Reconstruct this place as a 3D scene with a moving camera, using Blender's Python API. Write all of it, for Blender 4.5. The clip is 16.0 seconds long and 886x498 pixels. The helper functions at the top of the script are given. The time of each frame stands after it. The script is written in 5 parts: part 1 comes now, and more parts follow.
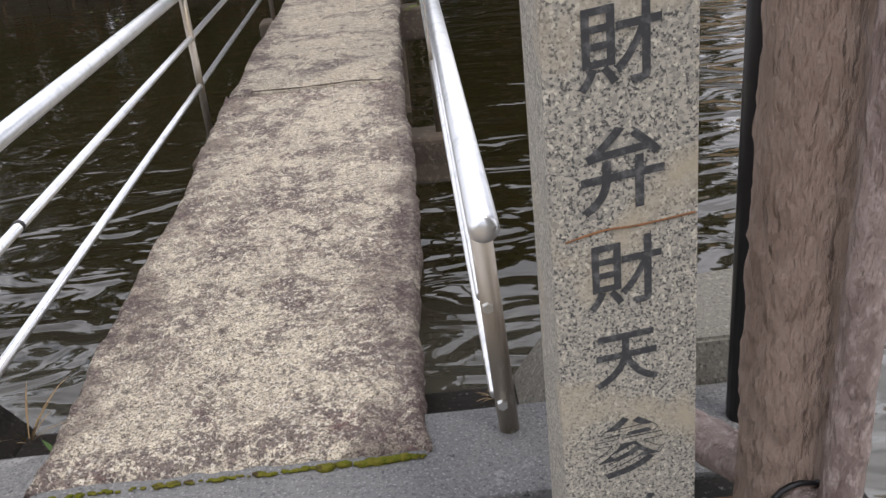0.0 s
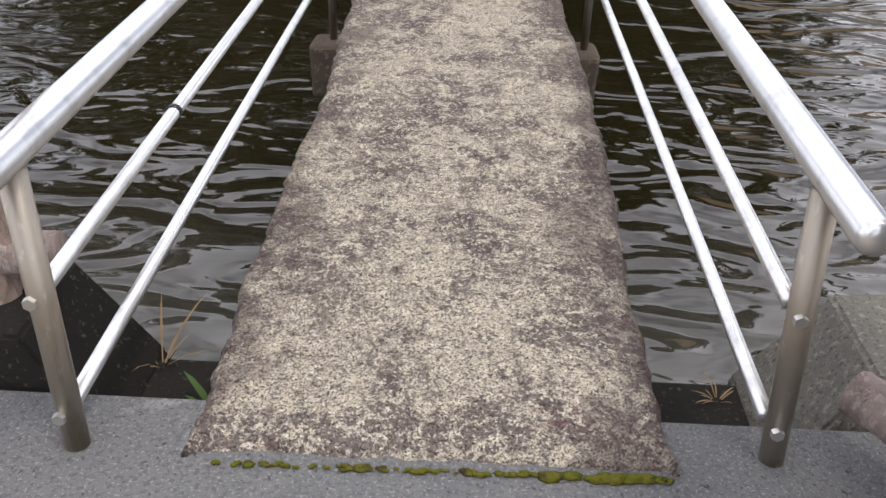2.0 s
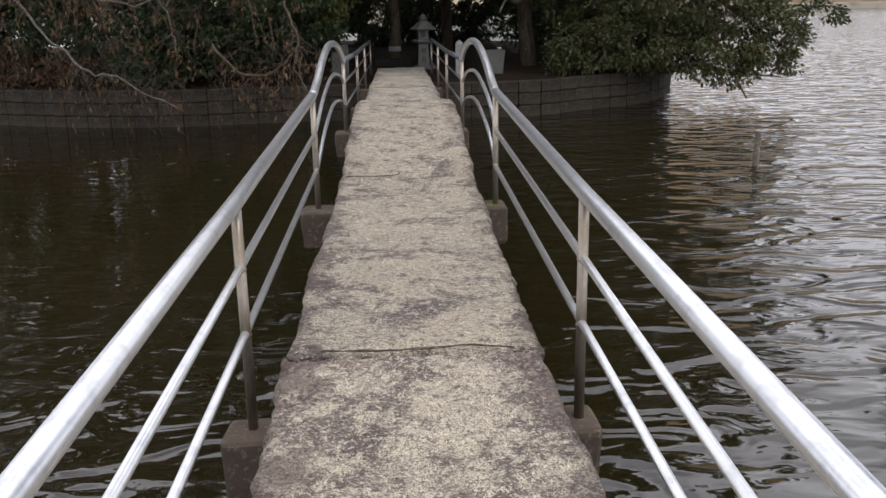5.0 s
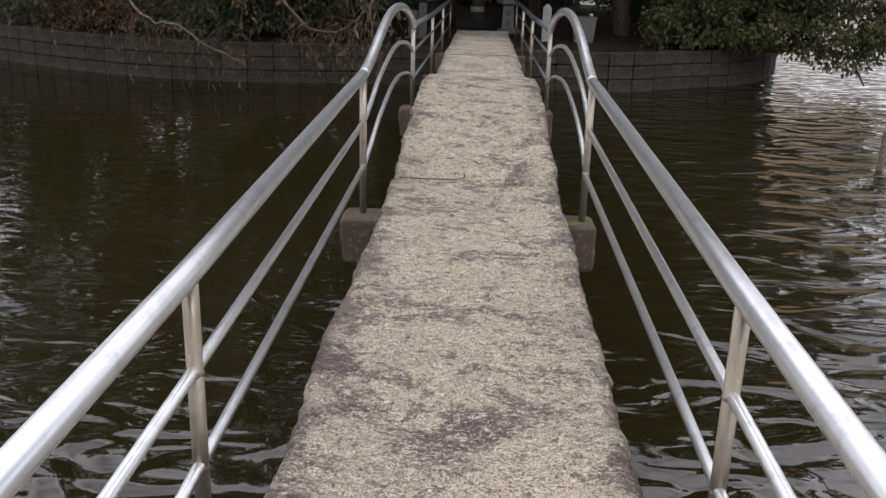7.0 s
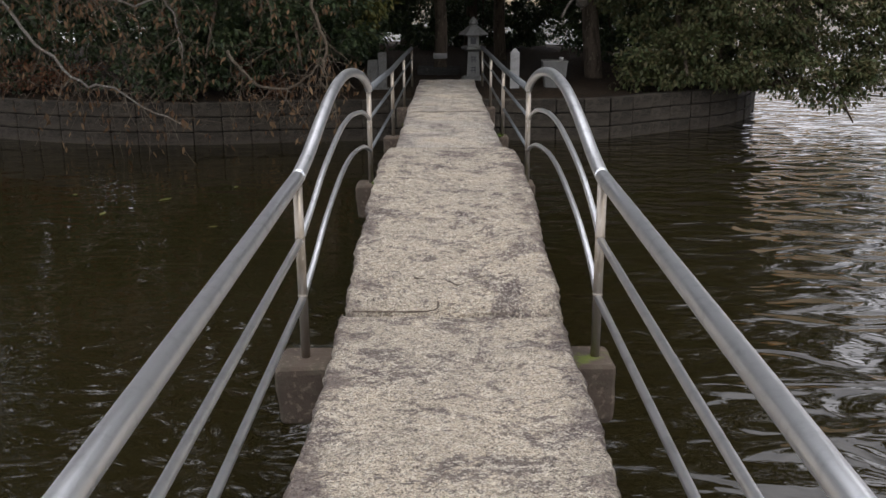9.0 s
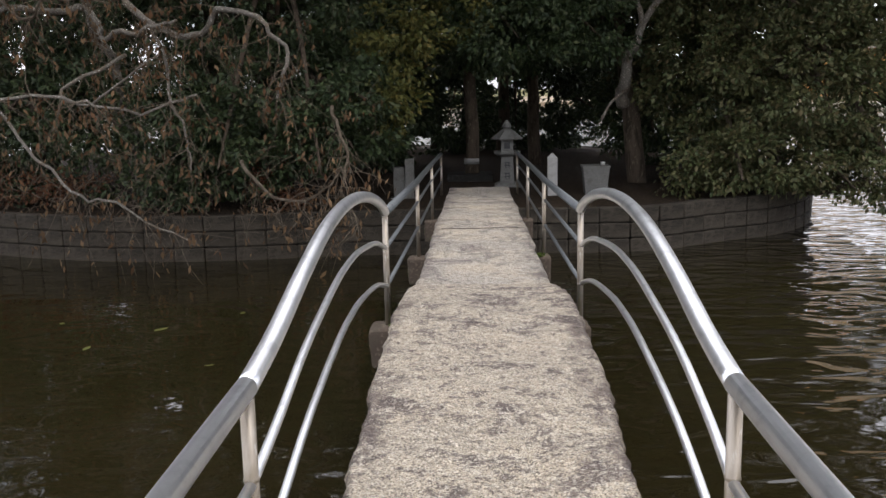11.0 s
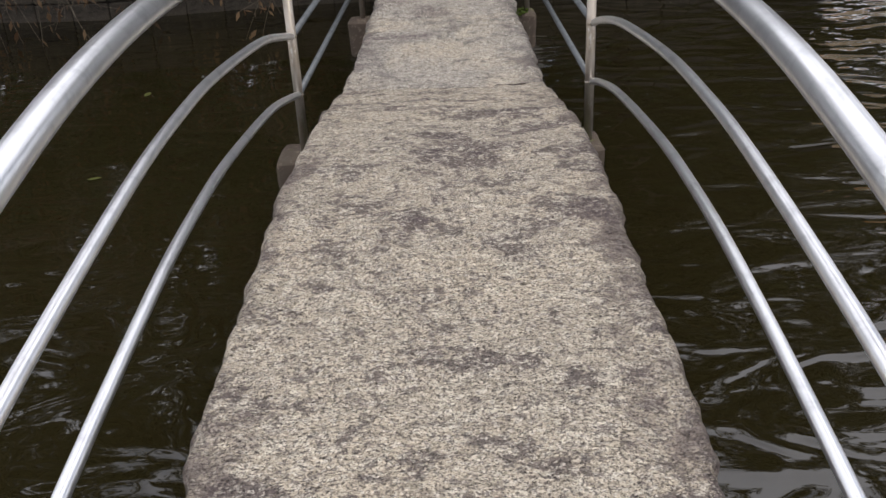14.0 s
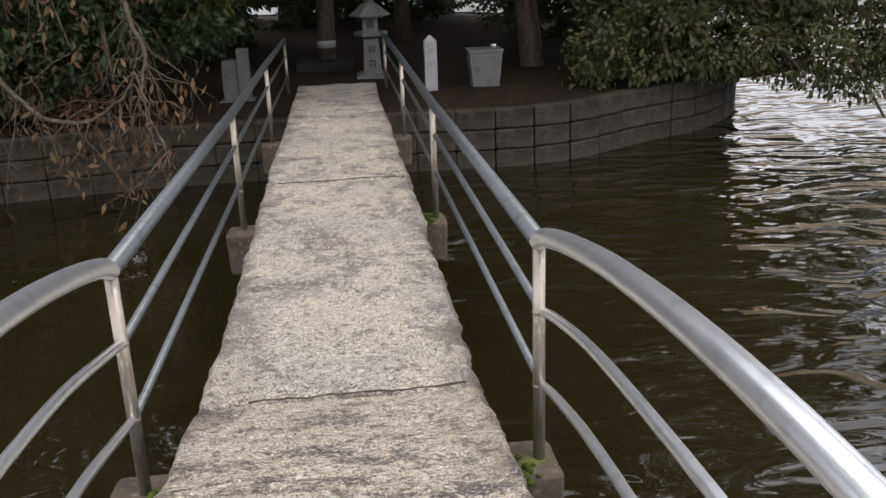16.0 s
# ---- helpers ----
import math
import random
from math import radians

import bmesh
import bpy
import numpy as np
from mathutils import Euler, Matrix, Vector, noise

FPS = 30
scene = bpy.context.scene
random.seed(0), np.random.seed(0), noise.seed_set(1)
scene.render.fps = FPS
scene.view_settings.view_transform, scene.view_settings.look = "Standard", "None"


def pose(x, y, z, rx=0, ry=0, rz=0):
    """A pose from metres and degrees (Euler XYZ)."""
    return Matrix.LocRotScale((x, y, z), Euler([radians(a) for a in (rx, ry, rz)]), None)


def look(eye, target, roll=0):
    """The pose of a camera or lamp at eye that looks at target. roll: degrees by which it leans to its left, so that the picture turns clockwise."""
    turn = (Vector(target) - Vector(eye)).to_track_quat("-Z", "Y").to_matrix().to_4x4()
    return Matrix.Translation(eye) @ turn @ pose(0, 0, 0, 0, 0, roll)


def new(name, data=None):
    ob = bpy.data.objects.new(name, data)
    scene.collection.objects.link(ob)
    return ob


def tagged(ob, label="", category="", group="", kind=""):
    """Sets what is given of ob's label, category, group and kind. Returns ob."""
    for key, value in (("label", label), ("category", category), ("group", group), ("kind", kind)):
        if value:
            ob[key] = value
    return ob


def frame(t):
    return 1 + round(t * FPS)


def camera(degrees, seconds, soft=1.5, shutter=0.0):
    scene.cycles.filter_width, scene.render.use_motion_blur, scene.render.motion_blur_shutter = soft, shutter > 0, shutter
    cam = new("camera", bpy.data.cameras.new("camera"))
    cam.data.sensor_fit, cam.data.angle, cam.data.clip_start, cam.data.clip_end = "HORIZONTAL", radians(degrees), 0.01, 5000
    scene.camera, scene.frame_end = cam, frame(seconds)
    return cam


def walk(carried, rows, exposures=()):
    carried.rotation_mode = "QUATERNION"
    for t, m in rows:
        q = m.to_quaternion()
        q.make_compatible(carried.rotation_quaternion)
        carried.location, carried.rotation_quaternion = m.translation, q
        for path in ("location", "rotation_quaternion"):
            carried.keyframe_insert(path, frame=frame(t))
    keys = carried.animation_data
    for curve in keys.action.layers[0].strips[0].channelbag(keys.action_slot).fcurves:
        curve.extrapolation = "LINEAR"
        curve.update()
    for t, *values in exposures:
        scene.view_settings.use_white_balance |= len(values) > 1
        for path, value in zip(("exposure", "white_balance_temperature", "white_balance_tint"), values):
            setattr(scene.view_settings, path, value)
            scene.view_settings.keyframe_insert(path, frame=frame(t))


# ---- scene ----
cam = camera(51.8, 16.0)

PATH = [
    (0, (0.531, -1.716, 1.279), (0.551, 0.092, 0.426), -5.7),
    (0.5, (0.489, -1.696, 1.222), (0.578, 0.054, 0.258), -3.2),
    (1, (0.403, -1.624, 1.163), (0.461, 0.007, 0.007), -2.2),
    (1.5, (0.202, -1.448, 1.185), (0.177, 0.203, 0.057), 0.9),
    (2, (0.067, -1.279, 1.207), (0.024, 0.428, 0.166), 1.8),
    (2.5, (-0.009, -1.087, 1.214), (-0.042, 0.628, 0.186), 2.7),
    (3, (0.02, -0.905, 1.324), (-0.006, 0.937, 0.546), -0.0),
    (3.5, (-0.042, -0.757, 1.37), (-0.049, 1.181, 0.876), 0.5),
    (4, (-0.082, -0.585, 1.355), (-0.058, 1.381, 0.99), -0.5),
    (4.5, (-0.083, -0.387, 1.312), (-0.006, 1.56, 0.865), -1.0),
    (4.7, (-0.057, -0.254, 1.308), (0.029, 1.679, 0.802), -1.0),
    (6.8, (0.023, 1.138, 1.307), (-0.033, 3.039, 0.689), 0.9),
    (7, (0.02, 1.245, 1.317), (-0.049, 3.141, 0.685), 1.7),
    (7.5, (-0.005, 1.579, 1.337), (-0.032, 3.469, 0.683), -0.8),
    (8, (-0.002, 1.9, 1.323), (0.015, 3.796, 0.687), -1.6),
    (8.5, (0.011, 2.245, 1.359), (-0.018, 4.149, 0.747), -0.5),
    (9, (-0.016, 2.597, 1.386), (-0.024, 4.519, 0.832), -0.3),
    (9.5, (-0.022, 2.909, 1.401), (0.035, 4.857, 0.955), -0.8),
    (10, (-0.028, 3.269, 1.413), (-0.072, 5.248, 1.126), -0.2),
    (12.3, (0.033, 4.996, 1.333), (-0.054, 6.924, 0.807), -1.5),
    (12.5, (0.05, 5.132, 1.335), (-0.049, 7.05, 0.774), -1.4),
    (13, (0.074, 5.412, 1.348), (-0.12, 7.287, 0.679), -1.4),
    (13.5, (0.049, 5.742, 1.325), (-0.068, 7.601, 0.598), -1.5),
    (14, (0.047, 6.043, 1.285), (0.01, 7.827, 0.381), -2.9),
    (14.5, (0.085, 6.35, 1.355), (0.074, 8.184, 0.557), -3.7),
    (15, (0.039, 6.673, 1.359), (0.068, 8.559, 0.696), 1.0),
    (15.5, (0.036, 7.016, 1.39), (0.223, 8.891, 0.722), -1.1),
    (16, (0.082, 7.322, 1.483), (0.274, 9.205, 0.837), -2.1),
]
walk(cam, [(t, look(eye, target, roll)) for t, eye, target, roll in PATH],
     [(0, 0.02), (0.5, 0.15), (1.5, 0.28), (2.0, -0.06), (2.5, -0.27), (3.5, -0.16), (9.0, -0.12), (9.5, -0.02), (10.0, 0.5), (11.2, 0.12), (12.5, -0.15), (14.5, -0.08), (15.0, -0.02), (15.5, 0.13), (16, 0.28)])

# ---- world and light ----
world = bpy.data.worlds.new("overcast_sky")
scene.world = world
world.use_nodes = True
wt = world.node_tree
bgn = wt.nodes["Background"]
sky = wt.nodes.new("ShaderNodeTexSky")
sky.sky_type = "NISHITA"
sky.sun_disc = False
sky.sun_elevation = radians(70)
sky.sun_rotation = radians(135)
sky.dust_density = 3.0
tcw = wt.nodes.new("ShaderNodeTexCoord")
cl = wt.nodes.new("ShaderNodeTexNoise")
cl.inputs["Scale"].default_value = 2.2
cl.inputs["Detail"].default_value = 6
clr = wt.nodes.new("ShaderNodeValToRGB")
clr.color_ramp.elements[0].position = 0.36
clr.color_ramp.elements[1].position = 0.56
mixw = wt.nodes.new("ShaderNodeMix")
mixw.data_type = "RGBA"
wt.links.new(tcw.outputs["Generated"], cl.inputs["Vector"])
wt.links.new(cl.outputs["Fac"], clr.inputs["Fac"])
wt.links.new(clr.outputs["Color"], mixw.inputs[0])
wt.links.new(sky.outputs["Color"], mixw.inputs[6])
# overcast cloud, brighter towards the zenith
sep = wt.nodes.new("ShaderNodeSeparateXYZ")
wt.links.new(tcw.outputs["Generated"], sep.inputs[0])
zr = wt.nodes.new("ShaderNodeMapRange")
zr.inputs["From Min"].default_value = 0.0
zr.inputs["From Max"].default_value = 0.9
zr.inputs["To Min"].default_value = 20.0
zr.inputs["To Max"].default_value = 23.0
wt.links.new(sep.outputs["Z"], zr.inputs["Value"])
tint = wt.nodes.new("ShaderNodeVectorMath")
tint.operation = "SCALE"
tint.inputs[0].default_value = (1.005, 1.0, 1.08)
wt.links.new(zr.outputs[0], tint.inputs["Scale"])
wt.links.new(tint.outputs[0], mixw.inputs[7])
wt.links.new(mixw.outputs[2], bgn.inputs["Color"])
bgn.inputs["Strength"].default_value = 0.092

sun = new("sun", bpy.data.lights.new("sun", "SUN"))
sun.data.energy = 1.5
sun.data.angle = radians(12)
sun.data.color = (1.0, 0.95, 0.86)
sun.matrix_world = look((6, -2, 22), (0, 4, 0))


# ---- materials ----
def material(name, base=(0.5, 0.5, 0.5), rough=0.7, metal=0.0, spots=(), bump=(), spec=0.5, island=0.0, objvar=0.0, stretch=(1, 1, 1), margin=None):
    """base colour, overlaid by spots (scale, detail, low, high, colour, distortion); bump rows (scale, strength, distance)."""
    m = bpy.data.materials.new(name)
    m.use_nodes = True
    nt = m.node_tree
    p = nt.nodes["Principled BSDF"]
    p.inputs["Roughness"].default_value = rough
    p.inputs["Metallic"].default_value = metal
    p.inputs["Specular IOR Level"].default_value = spec
    tc = nt.nodes.new("ShaderNodeTexCoord")
    mp = nt.nodes.new("ShaderNodeMapping")
    mp.inputs["Scale"].default_value = stretch
    nt.links.new(tc.outputs["Object"], mp.inputs["Vector"])
    rgb = nt.nodes.new("ShaderNodeRGB")
    rgb.outputs[0].default_value = (*base, 1)
    col = rgb.outputs[0]
    for k, (scale, detail, low, high, colour, dist, *cover) in enumerate(spots):
        n = nt.nodes.new("ShaderNodeTexNoise")
        n.inputs["Scale"].default_value = scale
        n.inputs["Detail"].default_value = detail
        n.inputs["Roughness"].default_value = 0.74 if detail > 9 else 0.6
        n.inputs["Distortion"].default_value = dist
        mo = nt.nodes.new("ShaderNodeMapping")
        mo.inputs["Location"].default_value = (3.1 * k, 1.7 * k, 5.3 * k)
        nt.links.new(mp.outputs[0], mo.inputs["Vector"])
        nt.links.new(mo.outputs[0], n.inputs["Vector"])
        r = nt.nodes.new("ShaderNodeMapRange")
        r.inputs["From Min"].default_value = low
        r.inputs["From Max"].default_value = high
        r.inputs["To Max"].default_value = cover[0] if cover else 1.0
        nt.links.new(n.outputs["Fac"], r.inputs["Value"])
        mx = nt.nodes.new("ShaderNodeMix")
        mx.data_type = "RGBA"
        nt.links.new(r.outputs[0], mx.inputs[0])
        nt.links.new(col, mx.inputs[6])
        mx.inputs[7].default_value = (*colour, 1)
        col = mx.outputs[2]
    if margin:
        # ragged stains that creep in from the long edges: (inner, outer, colour, cover)
        sx = nt.nodes.new("ShaderNodeSeparateXYZ")
        nt.links.new(tc.outputs["Object"], sx.inputs[0])
        ab = nt.nodes.new("ShaderNodeMath")
        ab.operation = "ABSOLUTE"
        nt.links.new(sx.outputs["X"], ab.inputs[0])
        n = nt.nodes.new("ShaderNodeTexNoise")
        n.inputs["Scale"].default_value = 4.5
        n.inputs["Detail"].default_value = 14
        n.inputs["Roughness"].default_value = 0.72
        nt.links.new(tc.outputs["Object"], n.inputs["Vector"])
        ad = nt.nodes.new("ShaderNodeMath")
        ad.operation = "MULTIPLY_ADD"
        nt.links.new(n.outputs["Fac"], ad.inputs[0])
        ad.inputs[1].default_value = 1.1
        nt.links.new(ab.outputs[0], ad.inputs[2])
        r = nt.nodes.new("ShaderNodeMapRange")
        r.inputs["From Min"].default_value = margin[0] + 0.55
        r.inputs["From Max"].default_value = margin[1] + 0.55
        r.inputs["To Max"].default_value = margin[3]
        nt.links.new(ad.outputs[0], r.inputs["Value"])
        mx = nt.nodes.new("ShaderNodeMix")
        mx.data_type = "RGBA"
        nt.links.new(r.outputs[0], mx.inputs[0])
        nt.links.new(col, mx.inputs[6])
        mx.inputs[7].default_value = (*margin[2], 1)
        col = mx.outputs[2]
    if island or objvar:
        src = nt.nodes.new("ShaderNodeNewGeometry").outputs["Random Per Island"] if island else nt.nodes.new("ShaderNodeObjectInfo").outputs["Random"]
        amount = island or objvar
        r = nt.nodes.new("ShaderNodeMapRange")
        r.inputs["To Min"].default_value = 1 - amount
        r.inputs["To Max"].default_value = 1 + amount
        nt.links.new(src, r.inputs["Value"])
        mx = nt.nodes.new("ShaderNodeVectorMath")
        mx.operation = "SCALE"
        nt.links.new(col, mx.inputs[0])
        nt.links.new(r.outputs[0], mx.inputs["Scale"])
        col = mx.outputs[0]
    nt.links.new(col, p.inputs["Base Color"])
    prev = None
    for scale, strength, distance in bump:
        n = nt.nodes.new("ShaderNodeTexNoise")
        n.inputs["Scale"].default_value = scale
        n.inputs["Detail"].default_value = 5
        nt.links.new(mp.outputs[0], n.inputs["Vector"])
        b = nt.nodes.new("ShaderNodeBump")
        b.inputs["Strength"].default_value = strength
        b.inputs["Distance"].default_value = distance
        nt.links.new(n.outputs["Fac"], b.inputs["Height"])
        if prev:
            nt.links.new(prev, b.inputs["Normal"])
        prev = b.outputs[0]
    if prev:
        nt.links.new(prev, p.inputs["Normal"])
    return m


def ramp_material(name, colours, rough=0.8, spec=0.3, island=True, bump=(), trans=0.0):
    """A colour picked at random for each loose piece out of the given ones."""
    m = bpy.data.materials.new(name)
    m.use_nodes = True
    nt = m.node_tree
    p = nt.nodes["Principled BSDF"]
    p.inputs["Roughness"].default_value = rough
    p.inputs["Specular IOR Level"].default_value = spec
    src = nt.nodes.new("ShaderNodeNewGeometry").outputs["Random Per Island"] if island else nt.nodes.new("ShaderNodeObjectInfo").outputs["Random"]
    r = nt.nodes.new("ShaderNodeValToRGB")
    e = r.color_ramp.elements
    while len(e) < len(colours):
        e.new(0.5)
    for k, c in enumerate(colours):
        e[k].position = k / max(1, len(colours) - 1)
        e[k].color = (*c, 1)
    nt.links.new(src, r.inputs["Fac"])
    nt.links.new(r.outputs["Color"], p.inputs["Base Color"])
    for scale, strength, distance in bump:
        n = nt.nodes.new("ShaderNodeTexNoise")
        n.inputs["Scale"].default_value = scale
        tc = nt.nodes.new("ShaderNodeTexCoord")
        nt.links.new(tc.outputs["Object"], n.inputs["Vector"])
        b = nt.nodes.new("ShaderNodeBump")
        b.inputs["Strength"].default_value = strength
        b.inputs["Distance"].default_value = distance
        nt.links.new(n.outputs["Fac"], b.inputs["Height"])
        nt.links.new(b.outputs[0], p.inputs["Normal"])
    if trans:
        t = nt.nodes.new("ShaderNodeBsdfTranslucent")
        nt.links.new(r.outputs["Color"], t.inputs["Color"])
        ms = nt.nodes.new("ShaderNodeMixShader")
        ms.inputs[0].default_value = trans
        nt.links.new(p.outputs[0], ms.inputs[1])
        nt.links.new(t.outputs[0], ms.inputs[2])
        nt.links.new(ms.outputs[0], nt.nodes["Material Output"].inputs["Surface"])
    return m


GRAINS = [(30, 14, 0.545, 0.58, (0.16, 0.135, 0.125), 0.4, 0.75), (90, 8, 0.54, 0.59, (0.74, 0.68, 0.58), 0.3, 0.65), (150, 8, 0.53, 0.59, (0.13, 0.112, 0.105), 0.4, 0.75), (240, 3, 0.55, 0.62, (0.055, 0.048, 0.046), 0, 0.85)]
SLAB_OLD = material("lichened_granite", (0.50, 0.435, 0.345), 0.93, spec=0.15, margin=(0.30, 0.46, (0.095, 0.068, 0.066), 0.65), spots=[
    (2.0, 9, 0.42, 0.60, (0.56, 0.49, 0.385), 0.4), (5, 14, 0.49, 0.53, (0.125, 0.092, 0.09), 0.3, 0.8), (1.3, 13, 0.49, 0.53, (0.105, 0.072, 0.073), 0.6, 0.6),
    (0.8, 10, 0.56, 0.63, (0.16, 0.07, 0.07), 0.5, 0.5), (26, 14, 0.525, 0.555, (0.68, 0.605, 0.475), 0.2, 0.85), (3.5, 14, 0.545, 0.585, (0.64, 0.565, 0.44), 0.3, 0.8)] + GRAINS,
    bump=[(140, 1.0, 0.012), (42, 1.0, 0.036), (12, 1.0, 0.06)])
SLAB = material("weathered_granite", (0.53, 0.465, 0.37), 0.93, spec=0.15, margin=(0.36, 0.50, (0.115, 0.09, 0.088), 0.75), spots=[
    (2.2, 9, 0.42, 0.60, (0.62, 0.535, 0.415), 0.5), (5, 14, 0.535, 0.565, (0.135, 0.11, 0.105), 0.4, 0.8), (1.4, 13, 0.54, 0.575, (0.12, 0.092, 0.094), 0.8, 0.8),
    (24, 14, 0.54, 0.57, (0.74, 0.67, 0.55), 0.2, 0.8)] + GRAINS,
    bump=[(150, 1.0, 0.012), (44, 1.0, 0.036), (11, 1.0, 0.06)], stretch=(0.85, 1.15, 1))
SLAB_GREY = material("grey_worn_granite", (0.56, 0.51, 0.44), 0.93, spec=0.15, margin=(0.36, 0.52, (0.15, 0.13, 0.125), 0.7), spots=[
    (1.6, 9, 0.45, 0.60, (0.72, 0.63, 0.49), 0.5), (4, 14, 0.53, 0.57, (0.20, 0.18, 0.17), 0.4, 0.7), (0.9, 12, 0.55, 0.60, (0.15, 0.11, 0.11), 0.8, 0.6),
    (24, 14, 0.54, 0.57, (0.76, 0.71, 0.62), 0.2, 0.8)] + GRAINS,
    bump=[(150, 1.0, 0.012), (44, 1.0, 0.036), (11, 1.0, 0.05)])
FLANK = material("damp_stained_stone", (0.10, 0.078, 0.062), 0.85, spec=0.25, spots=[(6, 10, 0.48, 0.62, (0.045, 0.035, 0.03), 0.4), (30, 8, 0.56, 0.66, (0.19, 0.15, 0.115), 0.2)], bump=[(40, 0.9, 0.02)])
KERB = material("grey_granite_kerb", (0.145, 0.143, 0.142), 0.85, spec=0.25, spots=[
    (3, 12, 0.46, 0.62, (0.12, 0.12, 0.122), 0.5, 0.8), (5, 10, 0.58, 0.66, (0.32, 0.317, 0.31), 0.4, 0.5), (90, 8, 0.52, 0.58, (0.085, 0.086, 0.09), 0.3, 0.7),
    (150, 6, 0.57, 0.63, (0.38, 0.375, 0.37), 0, 0.45), (60, 6, 0.62, 0.66, (0.035, 0.035, 0.037), 0.2, 0.85), (0.9, 9, 0.52, 0.62, (0.075, 0.075, 0.075), 0.4, 0.55)],
    bump=[(140, 0.9, 0.006), (40, 0.6, 0.010)])
DARKCON = material("dark_stained_concrete", (0.027, 0.026, 0.024), 0.95, spec=0.1, spots=[
    (5, 6, 0.45, 0.62, (0.022, 0.021, 0.019), 0.5), (60, 5, 0.60, 0.68, (0.17, 0.165, 0.155), 0.3), (120, 3, 0.58, 0.68, (0.025, 0.025, 0.025), 0)],
    bump=[(90, 0.5, 0.005), (20, 0.4, 0.01)])
PIER = material("mossy_pier_concrete", (0.072, 0.055, 0.043), 0.92, spec=0.2, spots=[
    (7, 6, 0.46, 0.6, (0.08, 0.066, 0.05), 0.6), (35, 5, 0.56, 0.66, (0.14, 0.115, 0.088), 0.3), (6, 4, 0.62, 0.7, (0.10, 0.12, 0.03), 0.3)],
    bump=[(80, 0.5, 0.006), (15, 0.4, 0.015)])
STEEL = material("galvanised_steel", (0.70, 0.71, 0.72), 0.28, 0.88, spots=[(14, 5, 0.5, 0.75, (0.50, 0.51, 0.52), 0.3)], bump=[(220, 0.06, 0.002)])
STEELP = material("weathered_steel_post", (0.36, 0.32, 0.27), 0.42, 0.75, spots=[(9, 5, 0.48, 0.62, (0.22, 0.185, 0.14), 0.4), (50, 4, 0.6, 0.7, (0.45, 0.42, 0.37), 0)], bump=[(160, 0.1, 0.002)], stretch=(1, 1, 0.3))
# same steel, the dark reflection of the trees put into its base colour
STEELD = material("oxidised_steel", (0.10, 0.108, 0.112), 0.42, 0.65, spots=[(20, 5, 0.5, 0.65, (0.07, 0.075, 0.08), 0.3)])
BOLT = material("zinc_bolt", (0.6, 0.6, 0.58), 0.35, 0.9)
GRANITE = material("speckled_granite_marker", (0.33, 0.31, 0.265), 0.8, spec=0.25, spots=[
    (130, 4, 0.46, 0.56, (0.22, 0.21, 0.185), 0), (230, 3, 0.53, 0.60, (0.06, 0.06, 0.06), 0), (120, 2, 0.6, 0.66, (0.46, 0.43, 0.36), 0), (5, 5, 0.52, 0.7, (0.33, 0.29, 0.22), 0.5)],
    bump=[(190, 0.35, 0.002)])
INK = material("dark_cut_lettering", (0.030, 0.031, 0.034), 0.85, spots=[(60, 4, 0.5, 0.7, (0.10, 0.10, 0.10), 0)])
RUST = material("rust", (0.20, 0.085, 0.03), 0.85, spots=[(30, 5, 0.45, 0.65, (0.09, 0.045, 0.025), 0.3)], bump=[(80, 0.4, 0.003)])
LOG = material("imitation_log_concrete", (0.30, 0.225, 0.185), 0.7, spec=0.35, spots=[
    (5, 5, 0.45, 0.70, (0.24, 0.172, 0.138), 0.5), (40, 5, 0.52, 0.70, (0.36, 0.285, 0.24), 0.4, 0.6), (12, 8, 0.62, 0.70, (0.13, 0.09, 0.07), 0.4, 0.5)],
    bump=[(26, 1.0, 0.035), (90, 0.5, 0.006)], stretch=(1.7, 1.7, 0.55))
LOGGREY = material("grey_log_concrete", (0.27, 0.215, 0.195), 0.8, spec=0.3, spots=[
    (6, 5, 0.48, 0.65, (0.19, 0.145, 0.13), 0.5), (45, 5, 0.52, 0.64, (0.35, 0.29, 0.27), 0.4)],
    bump=[(35, 1.0, 0.025), (150, 0.6, 0.005)], stretch=(1.5, 1.5, 0.6))
BLACK = material("black_plastic", (0.008, 0.008, 0.009), 0.35, spots=[(30, 3, 0.6, 0.8, (0.02, 0.02, 0.02), 0)])
BLOCKWALL = material("retaining_wall_block", (0.044, 0.037, 0.028), 0.92, spec=0.2, objvar=0.12, spots=[
    (2, 8, 0.46, 0.60, (0.022, 0.019, 0.015), 0.6), (25, 5, 0.56, 0.66, (0.11, 0.095, 0.075), 0.3), (70, 3, 0.6, 0.7, (0.06, 0.05, 0.04), 0)],
    bump=[(60, 0.5, 0.006), (9, 0.4, 0.02)])
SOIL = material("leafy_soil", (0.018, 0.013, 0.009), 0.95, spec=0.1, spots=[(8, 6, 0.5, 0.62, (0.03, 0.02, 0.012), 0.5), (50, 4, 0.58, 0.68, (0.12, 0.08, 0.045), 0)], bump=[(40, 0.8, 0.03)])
GRAVELBED = material("gravel_bed", (0.24, 0.19, 0.14), 0.9, spots=[(70, 3, 0.45, 0.55, (0.38, 0.32, 0.25), 0), (110, 3, 0.56, 0.64, (0.09, 0.07, 0.055), 0)], bump=[(75, 1.0, 0.015)])
